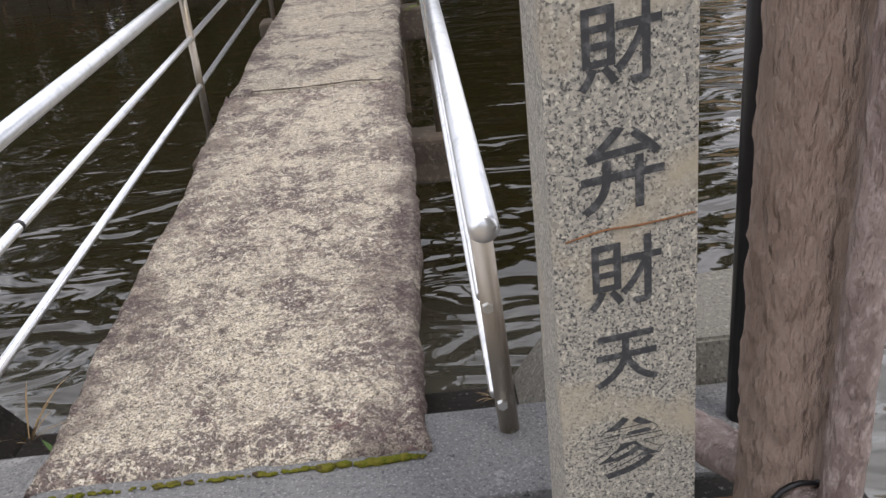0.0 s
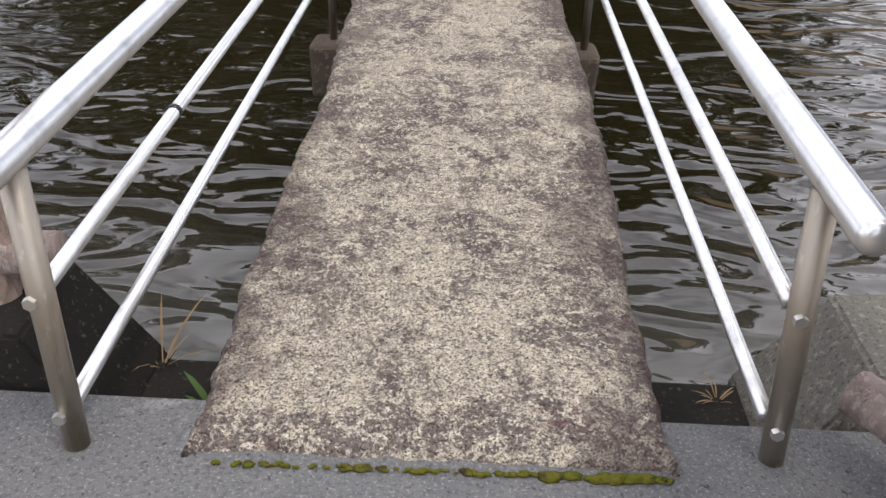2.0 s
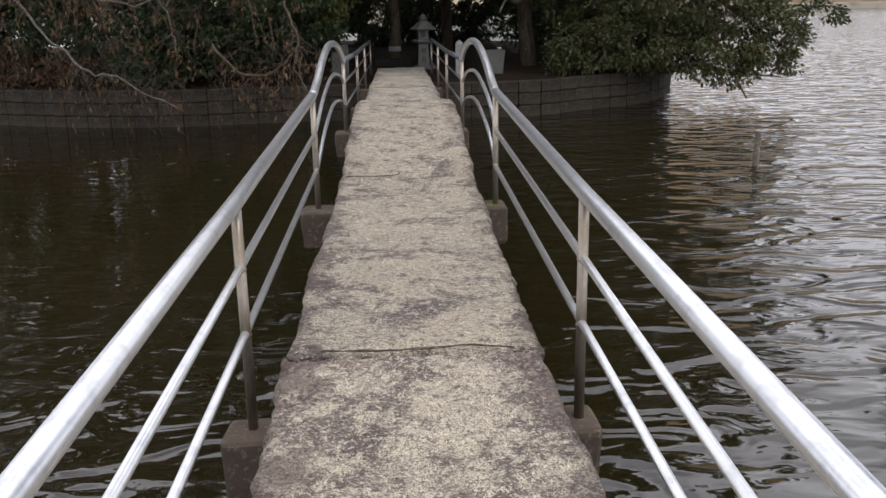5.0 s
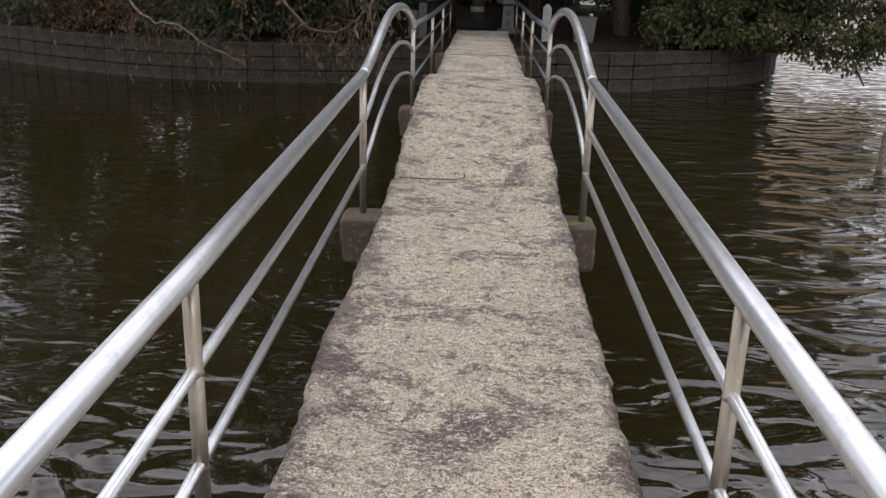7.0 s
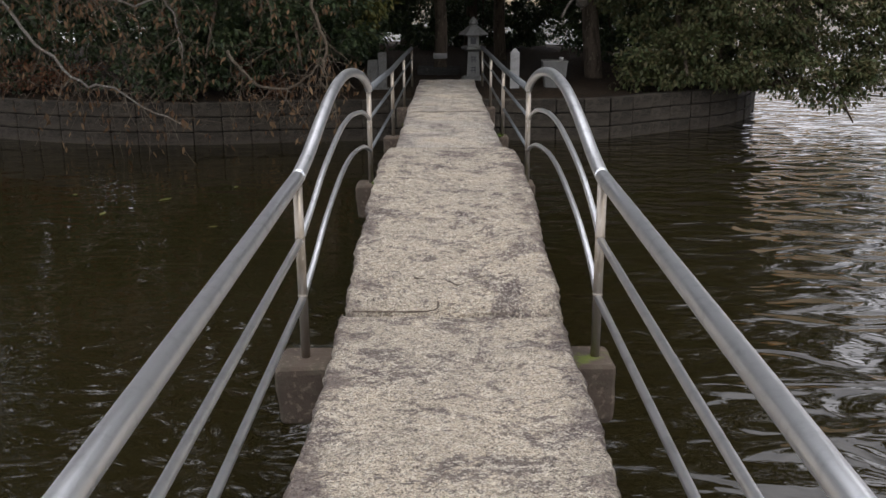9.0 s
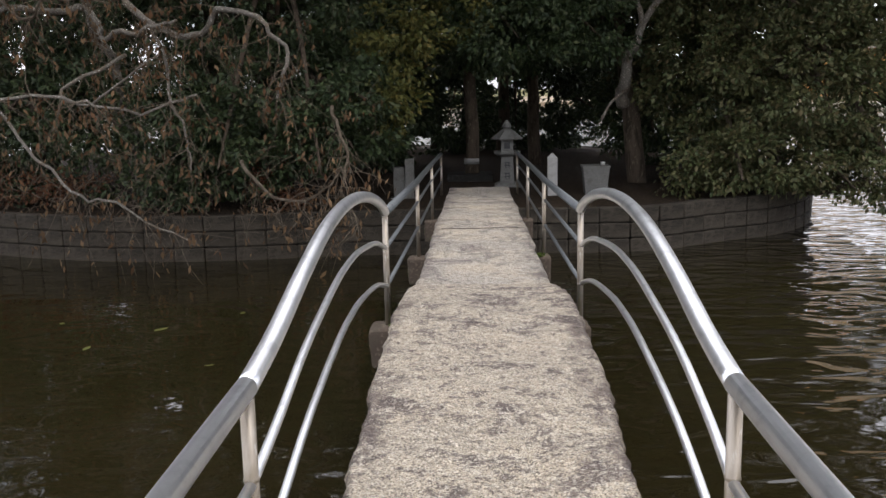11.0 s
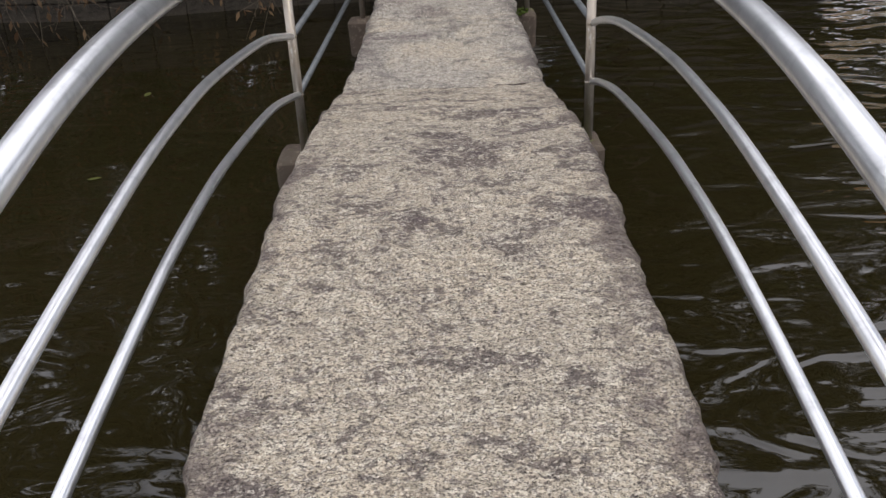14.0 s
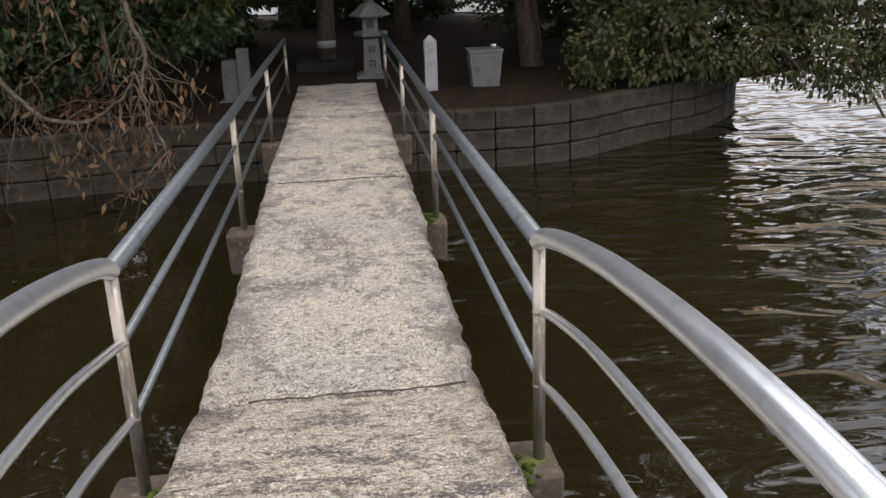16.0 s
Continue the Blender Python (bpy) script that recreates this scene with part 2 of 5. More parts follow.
PEBBLE = ramp_material("mixed_pebbles", [(0.11, 0.075, 0.055), (0.27, 0.21, 0.15), (0.14, 0.13, 0.12), (0.33, 0.26, 0.18), (0.06, 0.055, 0.05), (0.42, 0.38, 0.32), (0.20, 0.12, 0.07), (0.20, 0.19, 0.18), (0.55, 0.52, 0.47), (0.12, 0.12, 0.13)], 0.6, 0.4)
WETCON = material("wet_black_concrete", (0.020, 0.018, 0.016), 0.95, spec=0.08, spots=[(6, 6, 0.48, 0.62, (0.02, 0.019, 0.017), 0.5), (60, 6, 0.60, 0.68, (0.09, 0.083, 0.076), 0.3, 0.7)], bump=[(60, 0.7, 0.008)])
GREYCON = material("grey_weathered_concrete", (0.13, 0.122, 0.105), 0.9, spec=0.2, spots=[(4, 8, 0.46, 0.6, (0.10, 0.095, 0.085), 0.5), (60, 5, 0.54, 0.66, (0.20, 0.19, 0.165), 0.2), (120, 3, 0.56, 0.66, (0.05, 0.05, 0.045), 0)], bump=[(70, 0.7, 0.008)])
TWIG = material("brown_dry_twig", (0.085, 0.068, 0.05), 0.9, spec=0.1, spots=[(9, 6, 0.5, 0.62, (0.15, 0.125, 0.095), 0.4)])
BARK = material("dark_bark", (0.075, 0.058, 0.043), 0.95, spec=0.1, spots=[(10, 6, 0.5, 0.62, (0.035, 0.028, 0.02), 0.5), (40, 4, 0.58, 0.68, (0.14, 0.12, 0.09), 0)], bump=[(30, 0.8, 0.02)], stretch=(1, 1, 0.25))
DEADWOOD = material("pale_dead_wood", (0.135, 0.122, 0.105), 0.9, spec=0.1, spots=[(6, 6, 0.5, 0.62, (0.13, 0.105, 0.08), 0.5), (40, 4, 0.56, 0.66, (0.33, 0.31, 0.27), 0)], bump=[(50, 0.6, 0.01)])
LEAF = ramp_material("evergreen_leaves", [(0.015, 0.028, 0.011), (0.028, 0.046, 0.015), (0.040, 0.060, 0.019), (0.022, 0.036, 0.014), (0.062, 0.072, 0.026)], 0.5, 0.35, trans=0.15)
LEAFY = ramp_material("yellowing_leaves", [(0.05, 0.065, 0.016), (0.10, 0.095, 0.022), (0.07, 0.08, 0.02), (0.15, 0.12, 0.03)], 0.55, 0.3, trans=0.2)
LEAFB = ramp_material("bronze_green_leaves", [(0.044, 0.062, 0.022), (0.078, 0.076, 0.028), (0.054, 0.072, 0.024), (0.092, 0.074, 0.031), (0.040, 0.060, 0.021)], 0.55, 0.3, trans=0.15)
DRYLEAF = ramp_material("dry_brown_leaves", [(0.085, 0.05, 0.026), (0.17, 0.11, 0.06), (0.06, 0.037, 0.02), (0.12, 0.062, 0.03)], 0.8, 0.2, trans=0.15)
REDLEAF = ramp_material("rusty_leaves", [(0.09, 0.036, 0.018), (0.055, 0.027, 0.015), (0.12, 0.055, 0.024)], 0.8, 0.2)
STONE = material("pale_carved_stone", (0.13, 0.128, 0.12), 0.85, spec=0.2, spots=[(6, 5, 0.48, 0.66, (0.09, 0.088, 0.075), 0.5), (60, 4, 0.55, 0.66, (0.21, 0.205, 0.19), 0), (140, 2, 0.6, 0.66, (0.14, 0.14, 0.13), 0)], bump=[(90, 0.4, 0.004)])
WHITE = material("whitewashed_post", (0.30, 0.295, 0.28), 0.8, spots=[(7, 5, 0.5, 0.7, (0.20, 0.195, 0.18), 0.4)])
MOSS = material("yellow_green_moss", (0.12, 0.11, 0.018), 0.95, spec=0.1, spots=[(60, 5, 0.45, 0.6, (0.09, 0.10, 0.012), 0), (25, 4, 0.55, 0.65, (0.06, 0.045, 0.02), 0)], bump=[(150, 1.0, 0.01)])
WEED = ramp_material("fresh_weed", [(0.05, 0.10, 0.02), (0.09, 0.15, 0.04)], 0.6, 0.3, trans=0.2)
STRAW = ramp_material("dry_grass", [(0.18, 0.12, 0.06), (0.26, 0.19, 0.11)], 0.8, 0.2)
PLASTER = material("ochre_wall", (0.42, 0.22, 0.07), 0.9, spots=[(0.6, 4, 0.5, 0.7, (0.34, 0.18, 0.07), 0)])
ROOF = material("grey_brown_roof", (0.14, 0.11, 0.09), 0.85, spots=[(1.5, 4, 0.5, 0.7, (0.10, 0.08, 0.07), 0)])
FARBANK = material("far_bank_earth", (0.27, 0.21, 0.14), 0.95, spots=[(0.35, 5, 0.45, 0.62, (0.17, 0.14, 0.08), 0.4), (2, 4, 0.55, 0.66, (0.33, 0.27, 0.18), 0)])
GROUND = material("grassy_ground", (0.16, 0.14, 0.07), 0.95, spec=0.1, spots=[(0.2, 5, 0.45, 0.6, (0.10, 0.11, 0.045), 0.3)], bump=[(3, 0.5, 0.1)])


def water_material():
    m = bpy.data.materials.new("murky_pond_water")
    m.use_nodes = True
    nt = m.node_tree
    p = nt.nodes["Principled BSDF"]
    p.inputs["Base Color"].default_value = (0.012, 0.0095, 0.0035, 1)
    p.inputs["Roughness"].default_value = 0.03
    p.inputs["IOR"].default_value = 1.56
    tc = nt.nodes.new("ShaderNodeTexCoord")
    prev = None
    # broad swell, wind ripples and fine wavelets, drawn out along the shore
    sep = nt.nodes.new("ShaderNodeSeparateXYZ")
    nt.links.new(tc.outputs["Object"], sep.inputs[0])
    gust = []
    for axis, lo, hi, a, b in (("X", 0.4, 3.4, 0.13, 1.15), ("Y", 8.5, 2.0, 0.0, 1.0)):
        gr = nt.nodes.new("ShaderNodeMapRange")
        for key, val in (("From Min", lo), ("From Max", hi), ("To Min", a), ("To Max", b)):
            gr.inputs[key].default_value = val
        nt.links.new(sep.outputs[axis], gr.inputs["Value"])
        gust.append(gr.outputs[0])
    gm = nt.nodes.new("ShaderNodeMath")
    gm.operation = "MAXIMUM"
    nt.links.new(gust[0], gm.inputs[0])
    nt.links.new(gust[1], gm.inputs[1])
    for scale, sx, sy, ang, strength, distance, dist in ((1.0, 1.5, 2.7, 14, 1.0, 0.11, 0.9), (1.0, 2.6, 6.0, -16, 0.5, 0.020, 0.7), (1.0, 0.5, 0.9, 30, 0.4, 0.12, 0.3)):
        mp = nt.nodes.new("ShaderNodeMapping")
        mp.inputs["Scale"].default_value = (sx, sy, 1)
        mp.inputs["Rotation"].default_value = (0, 0, radians(ang))
        nt.links.new(tc.outputs["Object"], mp.inputs["Vector"])
        n = nt.nodes.new("ShaderNodeTexNoise")
        n.inputs["Scale"].default_value = scale
        n.inputs["Detail"].default_value = 1.5
        n.inputs["Distortion"].default_value = dist
        nt.links.new(mp.outputs[0], n.inputs["Vector"])
        b = nt.nodes.new("ShaderNodeBump")
        b.inputs["Strength"].default_value = strength
        b.inputs["Distance"].default_value = distance
        hm = nt.nodes.new("ShaderNodeMath")
        hm.operation = "MULTIPLY"
        nt.links.new(n.outputs["Fac"], hm.inputs[0])
        nt.links.new(gm.outputs[0], hm.inputs[1])
        nt.links.new(hm.outputs[0], b.inputs["Height"])
        if prev:
            nt.links.new(prev, b.inputs["Normal"])
        prev = b.outputs[0]
    nt.links.new(prev, p.inputs["Normal"])
    # cloudy silt in the shallows by the near bank, its grey also standing in for sky reflection
    sh = nt.nodes.new("ShaderNodeMapRange")
    sh.inputs["From Min"].default_value = 3.0
    sh.inputs["From Max"].default_value = 0.2
    nt.links.new(sep.outputs["Y"], sh.inputs["Value"])
    mx = nt.nodes.new("ShaderNodeMix")
    mx.data_type = "RGBA"
    nt.links.new(sh.outputs[0], mx.inputs[0])
    mx.inputs[6].default_value = (0.012, 0.0095, 0.0035, 1)
    mx.inputs[7].default_value = (0.075, 0.072, 0.062, 1)
    nt.links.new(mx.outputs[2], p.inputs["Base Color"])
    return m


WATER = water_material()


# ---- mesh helpers ----
def mesh_ob(name, verts, faces, mat, parent=None, label="", smooth=False):
    me = bpy.data.meshes.new(name)
    me.from_pydata([tuple(v) for v in verts], [], [tuple(f) for f in faces])
    me.materials.append(mat)
    if smooth:
        me.polygons.foreach_set("use_smooth", [True] * len(me.polygons))
    me.update()
    ob = new(name, me)
    if parent:
        ob.parent = parent
    if label:
        ob["label"] = label
    return ob


def part(name, bm, mat, parent=None, label="", smooth=False):
    me = bpy.data.meshes.new(name)
    bmesh.ops.recalc_face_normals(bm, faces=bm.faces)
    bm.to_mesh(me)
    bm.free()
    me.materials.append(mat)
    if smooth:
        me.polygons.foreach_set("use_smooth", [True] * len(me.polygons))
    ob = new(name, me)
    if parent:
        ob.parent = parent
    if label:
        ob["label"] = label
    return ob


def thing(name, label, category, at=(0, 0, 0), group=""):
    ob = new(name)
    ob.location = at
    return tagged(ob, label, category, group)


def box(x0, x1, y0, y1, z0, z1, bevel=0.0, jitter=0.0, segments=2):
    bm = bmesh.new()
    bmesh.ops.create_cube(bm, size=1)
    for v in bm.verts:
        v.co = Vector(((x0 + x1) / 2 + v.co.x * (x1 - x0), (y0 + y1) / 2 + v.co.y * (y1 - y0), (z0 + z1) / 2 + v.co.z * (z1 - z0)))
        if jitter:
            v.co += Vector((random.uniform(-1, 1), random.uniform(-1, 1), random.uniform(-1, 1))) * jitter
    if bevel:
        bmesh.ops.bevel(bm, geom=bm.edges[:], offset=bevel, segments=segments, profile=0.6, affect="EDGES")
    return bm


def rough(bm, amount, scale, cuts=2):
    """Cuts the faces finer and pushes them in and out, for worn stone."""
    bmesh.ops.subdivide_edges(bm, edges=bm.edges[:], cuts=cuts, use_grid_fill=True)
    for v in bm.verts:
        v.co += noise.noise_vector(v.co * scale) * amount
    return bm


def tube_data(points, radius, seg=12, caps=True, dome=False):
    pts = [Vector(p) for p in points]
    radii = list(radius) if isinstance(radius, (list, tuple)) else [radius] * len(pts)
    if dome:
        d = (pts[0] - pts[1]).normalized()
        r = radii[0]
        pts = [pts[0] + d * r * 0.5, pts[0] + d * r * 0.35] + pts
        radii = [r * 0.45, r * 0.82] + radii
    verts, faces = [], []
    ref = Vector((0, 0, 1))
    for i, p in enumerate(pts):
        d = (pts[min(i + 1, len(pts) - 1)] - pts[max(i - 1, 0)]).normalized()
        side = d.cross(ref)
        if side.length < 0.1:
            side = d.cross(Vector((1, 0, 0)))
        side.normalize()
        up = side.cross(d)
        ref = up
        for k in range(seg):
            a = 2 * math.pi * k / seg
            verts.append(p + (side * math.cos(a) + up * math.sin(a)) * radii[i])
    for i in range(len(pts) - 1):
        for k in range(seg):
            k2 = (k + 1) % seg
            faces.append((i * seg + k, i * seg + k2, (i + 1) * seg + k2, (i + 1) * seg + k))
    if caps:
        faces.append(tuple(range(seg))[::-1])
        faces.append(tuple((len(pts) - 1) * seg + k for k in range(seg)))
    return verts, faces


def tube(name, points, radius, mat, parent=None, label="", seg=12, dome=False):
    v, f = tube_data(points, radius, seg, True, dome)
    return mesh_ob(name, v, f, mat, parent, label, True)


def spline(points, steps=5):
    """Catmull-Rom through the points."""
    pts = [Vector(p) for p in points]
    out = []
    for i in range(len(pts) - 1):
        a, b, c, d = pts[max(i - 1, 0)], pts[i], pts[i + 1], pts[min(i + 2, len(pts) - 1)]
        for s in range(steps):
            t = s / steps
            out.append(0.5 * ((2 * b) + (c - a) * t + (2 * a - 5 * b + 4 * c - d) * t * t + (3 * b - a - 3 * c + d) * t ** 3))
    out.append(pts[-1])
    return out


# ---- ground, water ----
WATER_Z = -1.07
N = 64
ring = [(3000 * math.cos(2 * math.pi * k / N), 3000 * math.sin(2 * math.pi * k / N), -1.9) for k in range(N)]
tagged(mesh_ob("ground", ring, [tuple(range(N))], GROUND), "grassy brown land reaching to the horizon", "ground", kind="structure")
tagged(mesh_ob("water", [(-260, -60, WATER_Z), (260, -60, WATER_Z), (260, 160, WATER_Z), (-260, 160, WATER_Z)], [(0, 1, 2, 3)], WATER),
       "murky brown pond water with wind ripples", "water", kind="structure")

# near bank: gravel forecourt, kerb, shelf
tagged(part("ground_forecourt", box(-12, 0.985, -14, -0.222, -1.6, -0.045, 0.0), GRAVELBED), "brown gravel forecourt before the bridge", "gravel", kind="structure")
tagged(part("pavement_strip", rough(box(0.985, 1.34, -14, -0.222, -1.6, -0.012, 0.01), 0.004, 9, 3), DARKCON), "dark stained concrete strip along the pond", "pavement", kind="structure")
tagged(part("kerb", rough(box(-12, 1.34, -0.222, 0.09, -1.6, 0.0, 0.008), 0.002, 6, 3), KERB), "speckled grey granite kerb at the water", "kerb", kind="structure")
tagged(part("bank_shelf", rough(box(-12, 1.34, 0.09, 0.40, -1.6, -0.15, 0.01), 0.006, 7, 4), WETCON), "dark wet concrete shelf below the kerb", "ledge", kind="structure")

# pebbles
rng = np.random.default_rng(4)
bm = bmesh.new()
bmesh.ops.create_icosphere(bm, subdivisions=1, radius=1)
ICO_V = np.array([v.co[:] for v in bm.verts])
ICO_F = np.array([[v.index for v in f.verts] for f in bm.faces])
bm.free()


def pebbles(name, count, x0, x1, y0, y1, z, size):
    c = np.stack([rng.uniform(x0, x1, count), rng.uniform(y0, y1, count), z + rng.uniform(-0.006, 0.006, count)], 1)
    s = rng.lognormal(math.log(size), 0.28, count)[:, None] * rng.uniform(0.7, 1.3, (count, 3)) * np.array([1, 1, 0.72])
    a = rng.uniform(0, 2 * math.pi, count)
    v = ICO_V[None] * s[:, None, :]
    v = v * rng.uniform(0.85, 1.12, (count, len(ICO_V), 1))
    x = v[..., 0] * np.cos(a)[:, None] - v[..., 1] * np.sin(a)[:, None]
    y = v[..., 0] * np.sin(a)[:, None] + v[..., 1] * np.cos(a)[:, None]
    v = np.stack([x, y, v[..., 2]], -1) + c[:, None]
    f = ICO_F[None] + (np.arange(count) * len(ICO_V))[:, None, None]
    return mesh_ob(name, v.reshape(-1, 3).tolist(), f.reshape(-1, 3).tolist(), PEBBLE, smooth=True)


tagged(pebbles("gravel", 62000, -1.3, 0.975, -1.05, -0.23, -0.040, 0.0047), "small mixed brown and grey pebbles", "gravel", kind="stuff")


# ---- the stone footbridge ----
def deck_z(y):
    if y < 2.96:
        return 0.024 + 0.0131 * y
    if y < 6.2:
        return 0.045 + 0.006 * y
    if y < 10.05:
        u = (y - 8.12) / 1.93
        return 0.075 + 0.255 * (1 - u * u)
    return 0.065 - 0.028 * (y - 10.05)


EDGE_Y = [-0.1, 0.35, 0.9, 1.9, 2.9, 6.19, 6.2, 8.0, 10.0, 10.05, 13, 19]
EDGE_L = [0.435, 0.445, 0.445, 0.44, 0.468, 0.462, 0.44, 0.43, 0.45, 0.46, 0.475, 0.475]
EDGE_R = [0.488, 0.480, 0.480, 0.480, 0.455, 0.455, 0.46, 0.456, 0.465, 0.47, 0.475, 0.475]


def slab(y0, y1, thick, mat, seed, parent, skew=0.0):
    ny = max(6, int((y1 - y0) / 0.017))
    nx = 52
    verts, faces = [], []
    n0 = Vector((seed * 7.3, seed * 3.1, seed))
    rows = []
    for j in range(ny + 1):
        v = j / ny
        y = y0 + (y1 - y0) * v
        el = 0.020 * noise.noise(Vector((y * 1.4, seed, 0.4))) + 0.010 * noise.noise(Vector((y * 6.3, seed, 3.7))) + 0.010 * noise.noise(Vector((y * 21, seed, 1.7)))
        er = 0.020 * noise.noise(Vector((y * 1.4, seed, 7.3))) + 0.010 * noise.noise(Vector((y * 6.3, seed, 9.6))) + 0.010 * noise.noise(Vector((y * 21, seed, 5.7)))
        wl, wr = float(np.interp(y, EDGE_Y, EDGE_L)), float(np.interp(y, EDGE_Y, EDGE_R))
        end = min(j, ny - j)
        drop = (0.06, 0.020, 0.010, 0.004, 0.001)[end] if end < 5 else 0
        row = []
        zt = deck_z(min(max(y, y0 + 0.001), y1 - 0.001))
        # underside edge, flank, shoulder, top, shoulder, flank, underside edge
        prof = [(-wl + 0.05 + el, -thick), (-wl + 0.01 + el, -thick * 0.55), (-wl + el - 0.004, -0.035), (-wl + 0.012 + el, -0.008)]
        top = [(-wl + 0.03 + el + (wl + wr - 0.06 - el + er) * k / nx, 0.0) for k in range(nx + 1)]
        prof += top + [(wr - 0.012 + er, -0.008), (wr + 0.004 + er, -0.035), (wr - 0.01 + er, -thick * 0.55), (wr - 0.05 + er, -thick)]
        for k, (x, dz) in enumerate(prof):
            p = Vector((x, y + skew * x, zt + dz))
            q = p * 9 + n0
            h = 0.010 * noise.noise(p * 3.5 + n0) + 0.008 * noise.noise(q) + 0.007 * abs(noise.noise(p * 17 + n0)) + 0.006 * noise.noise(p * 34 + n0) - 0.004
            if dz < -0.005:
                p += noise.noise_vector(p * 5 + n0) * 0.008 + noise.noise_vector(p * 19 + n0) * 0.004
            else:
                p.z += h - drop
            if j == 0 or j == ny:
                p.y += 0.016 * noise.noise(Vector((x * 5, seed, j > 0))) + 0.008 * noise.noise(Vector((x * 17, seed, j > 0)))
            row.append(len(verts))
            verts.append(p)
        rows.append(row)
    for a, b in zip(rows, rows[1:]):
        for k in range(len(a) - 1):
            faces.append((a[k], a[k + 1], b[k + 1], b[k]))
        faces.append((a[-1], a[0], b[0], b[-1]))
    faces.append(tuple(rows[0])[::-1])
    faces.append(tuple(rows[-1]))
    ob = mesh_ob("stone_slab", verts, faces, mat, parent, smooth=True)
    # flanks and underside get the darker brown stone
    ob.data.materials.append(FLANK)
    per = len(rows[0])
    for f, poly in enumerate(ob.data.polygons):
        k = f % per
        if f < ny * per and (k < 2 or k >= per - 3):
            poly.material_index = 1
    return ob


bridge = thing("footbridge", "narrow old footbridge of long rough granite slabs over the pond", "bridge", (0, 0, 0))
SLABS = [(-0.068, 3.028, SLAB_OLD, "granite slab blotched with cream lichen and dark stains"), (3.046, 6.178, SLAB, "rough tan granite slab"),
         (6.20, 10.033, SLAB, "humped granite slab arching over the middle"), (10.056, 13.294, SLAB_GREY, "grey-tan granite slab"),
         (13.318, 15.99, SLAB_GREY, "grey granite slab"), (16.014, 18.75, SLAB_GREY, "grey granite slab landing on the island")]
for k, (y0, y1, mat, label) in enumerate(SLABS):
    slab(y0, y1, 0.21, mat, k + 1, bridge, 0.012 if k == 0 else 0.0)["label"] = label

# open cracks and chipped lips in the slabs
for row in ([(-0.16, 6.46), (-0.02, 6.43), (0.04, 6.40), (0.12, 6.46), (0.24, 6.50)], [(-0.34, 3.05), (-0.1, 3.035), (0.08, 3.05), (0.2, 3.06), (0.36, 3.03)],
            [(-0.42, 6.19), (-0.1, 6.19), (-0.06, 6.27)], [(-0.30, 10.05), (-0.18, 10.06), (-0.14, 10.02), (0.0, 10.06), (0.2, 10.05), (0.26, 10.02), (0.42, 10.045)],
            [(-0.4, 13.31), (-0.1, 13.29), (0.15, 13.32), (0.42, 13.30)]):
    pts = [(x, y, deck_z(y) - 0.002) for x, y in row]
    pts = [p + noise.noise_vector(p * 14) * 0.012 * Vector((1, 1, 0)) for p in spline(pts, 5)]
    tube("crack", pts, [0.0025 + 0.004 * abs(noise.noise(p * 9)) for p in pts], FLANK, bridge, "dark open crack", 6)

bm = bmesh.new()
for k in range(120):
    x = -0.37 + 0.84 * random.random() ** 0.8
    r = random.uniform(0.004, 0.010) * (1.5 if abs(x - 0.33) < 0.09 else 0.8)
    m = Matrix.Translation((x, -0.078 + 0.012 * x + random.uniform(-0.008, 0.004), 0.004)) @ Matrix.Diagonal((r * 1.6, r * 0.8, r * 0.7, 1))
    bmesh.ops.create_icosphere(bm, subdivisions=1, radius=1, matrix=m)
tagged(part("moss", bm, MOSS, smooth=True), "yellow-green moss along the slab's foot", "moss", kind="stuff")

def moss_clump(x, y, z, seed):
    r = random.Random(seed)
    bm = bmesh.new()
    for k in range(26):
        q = r.uniform(0.008, 0.022)
        m = Matrix.Translation((x + r.gauss(0, 0.035), y + r.gauss(0, 0.05), z + r.uniform(-0.01, 0.01))) @ Matrix.Diagonal((q, q, q * 0.7, 1))
        bmesh.ops.create_icosphere(bm, subdivisions=1, radius=1, matrix=m)
    return tagged(part("moss_clump", bm, MOSSG, smooth=True), "green moss cushion on the pier's beam", "moss", kind="stuff")


MOSSG = material("green_moss", (0.06, 0.085, 0.015), 0.95, spec=0.1, spots=[(60, 5, 0.45, 0.6, (0.03, 0.045, 0.01), 0)], bump=[(150, 1.0, 0.01)])
moss_clump(0.545, 9.84, -0.145, 1)
moss_clump(0.58, 13.10, -0.281, 2)
moss_clump(-0.56, 9.86, -0.145, 3)

# piers
POST_Y = [0.0, 3.18, 6.28, 9.91, 13.16, 16.1, 19.3]
POST_BASE = [0.0, -0.30, -0.157, -0.15, -0.286, -0.33, -0.45]
for k in range(1, 6):
    y, zt = POST_Y[k], POST_BASE[k]
    pier = thing("bridge_pier", "dark concrete pier with a mossy cross beam under the slabs", "pier", (0, y, 0), "piers of the footbridge")
    part("cross_beam", rough(box(-0.745, 0.70, -0.115, 0.115, zt - 0.28, zt, 0.035, 0.0, 3), 0.014, 6, 2), PIER, pier)
    part("bearing_block", box(-0.36, 0.36, -0.11, 0.11, zt - 0.01, deck_z(y) - 0.195, 0.01), PIER, pier)
    for x in (-0.34, 0.34):
        part("column", rough(box(x - 0.12, x + 0.12, -0.11, 0.11, -1.9, zt - 0.28, 0.015), 0.008, 5), PIER, pier)

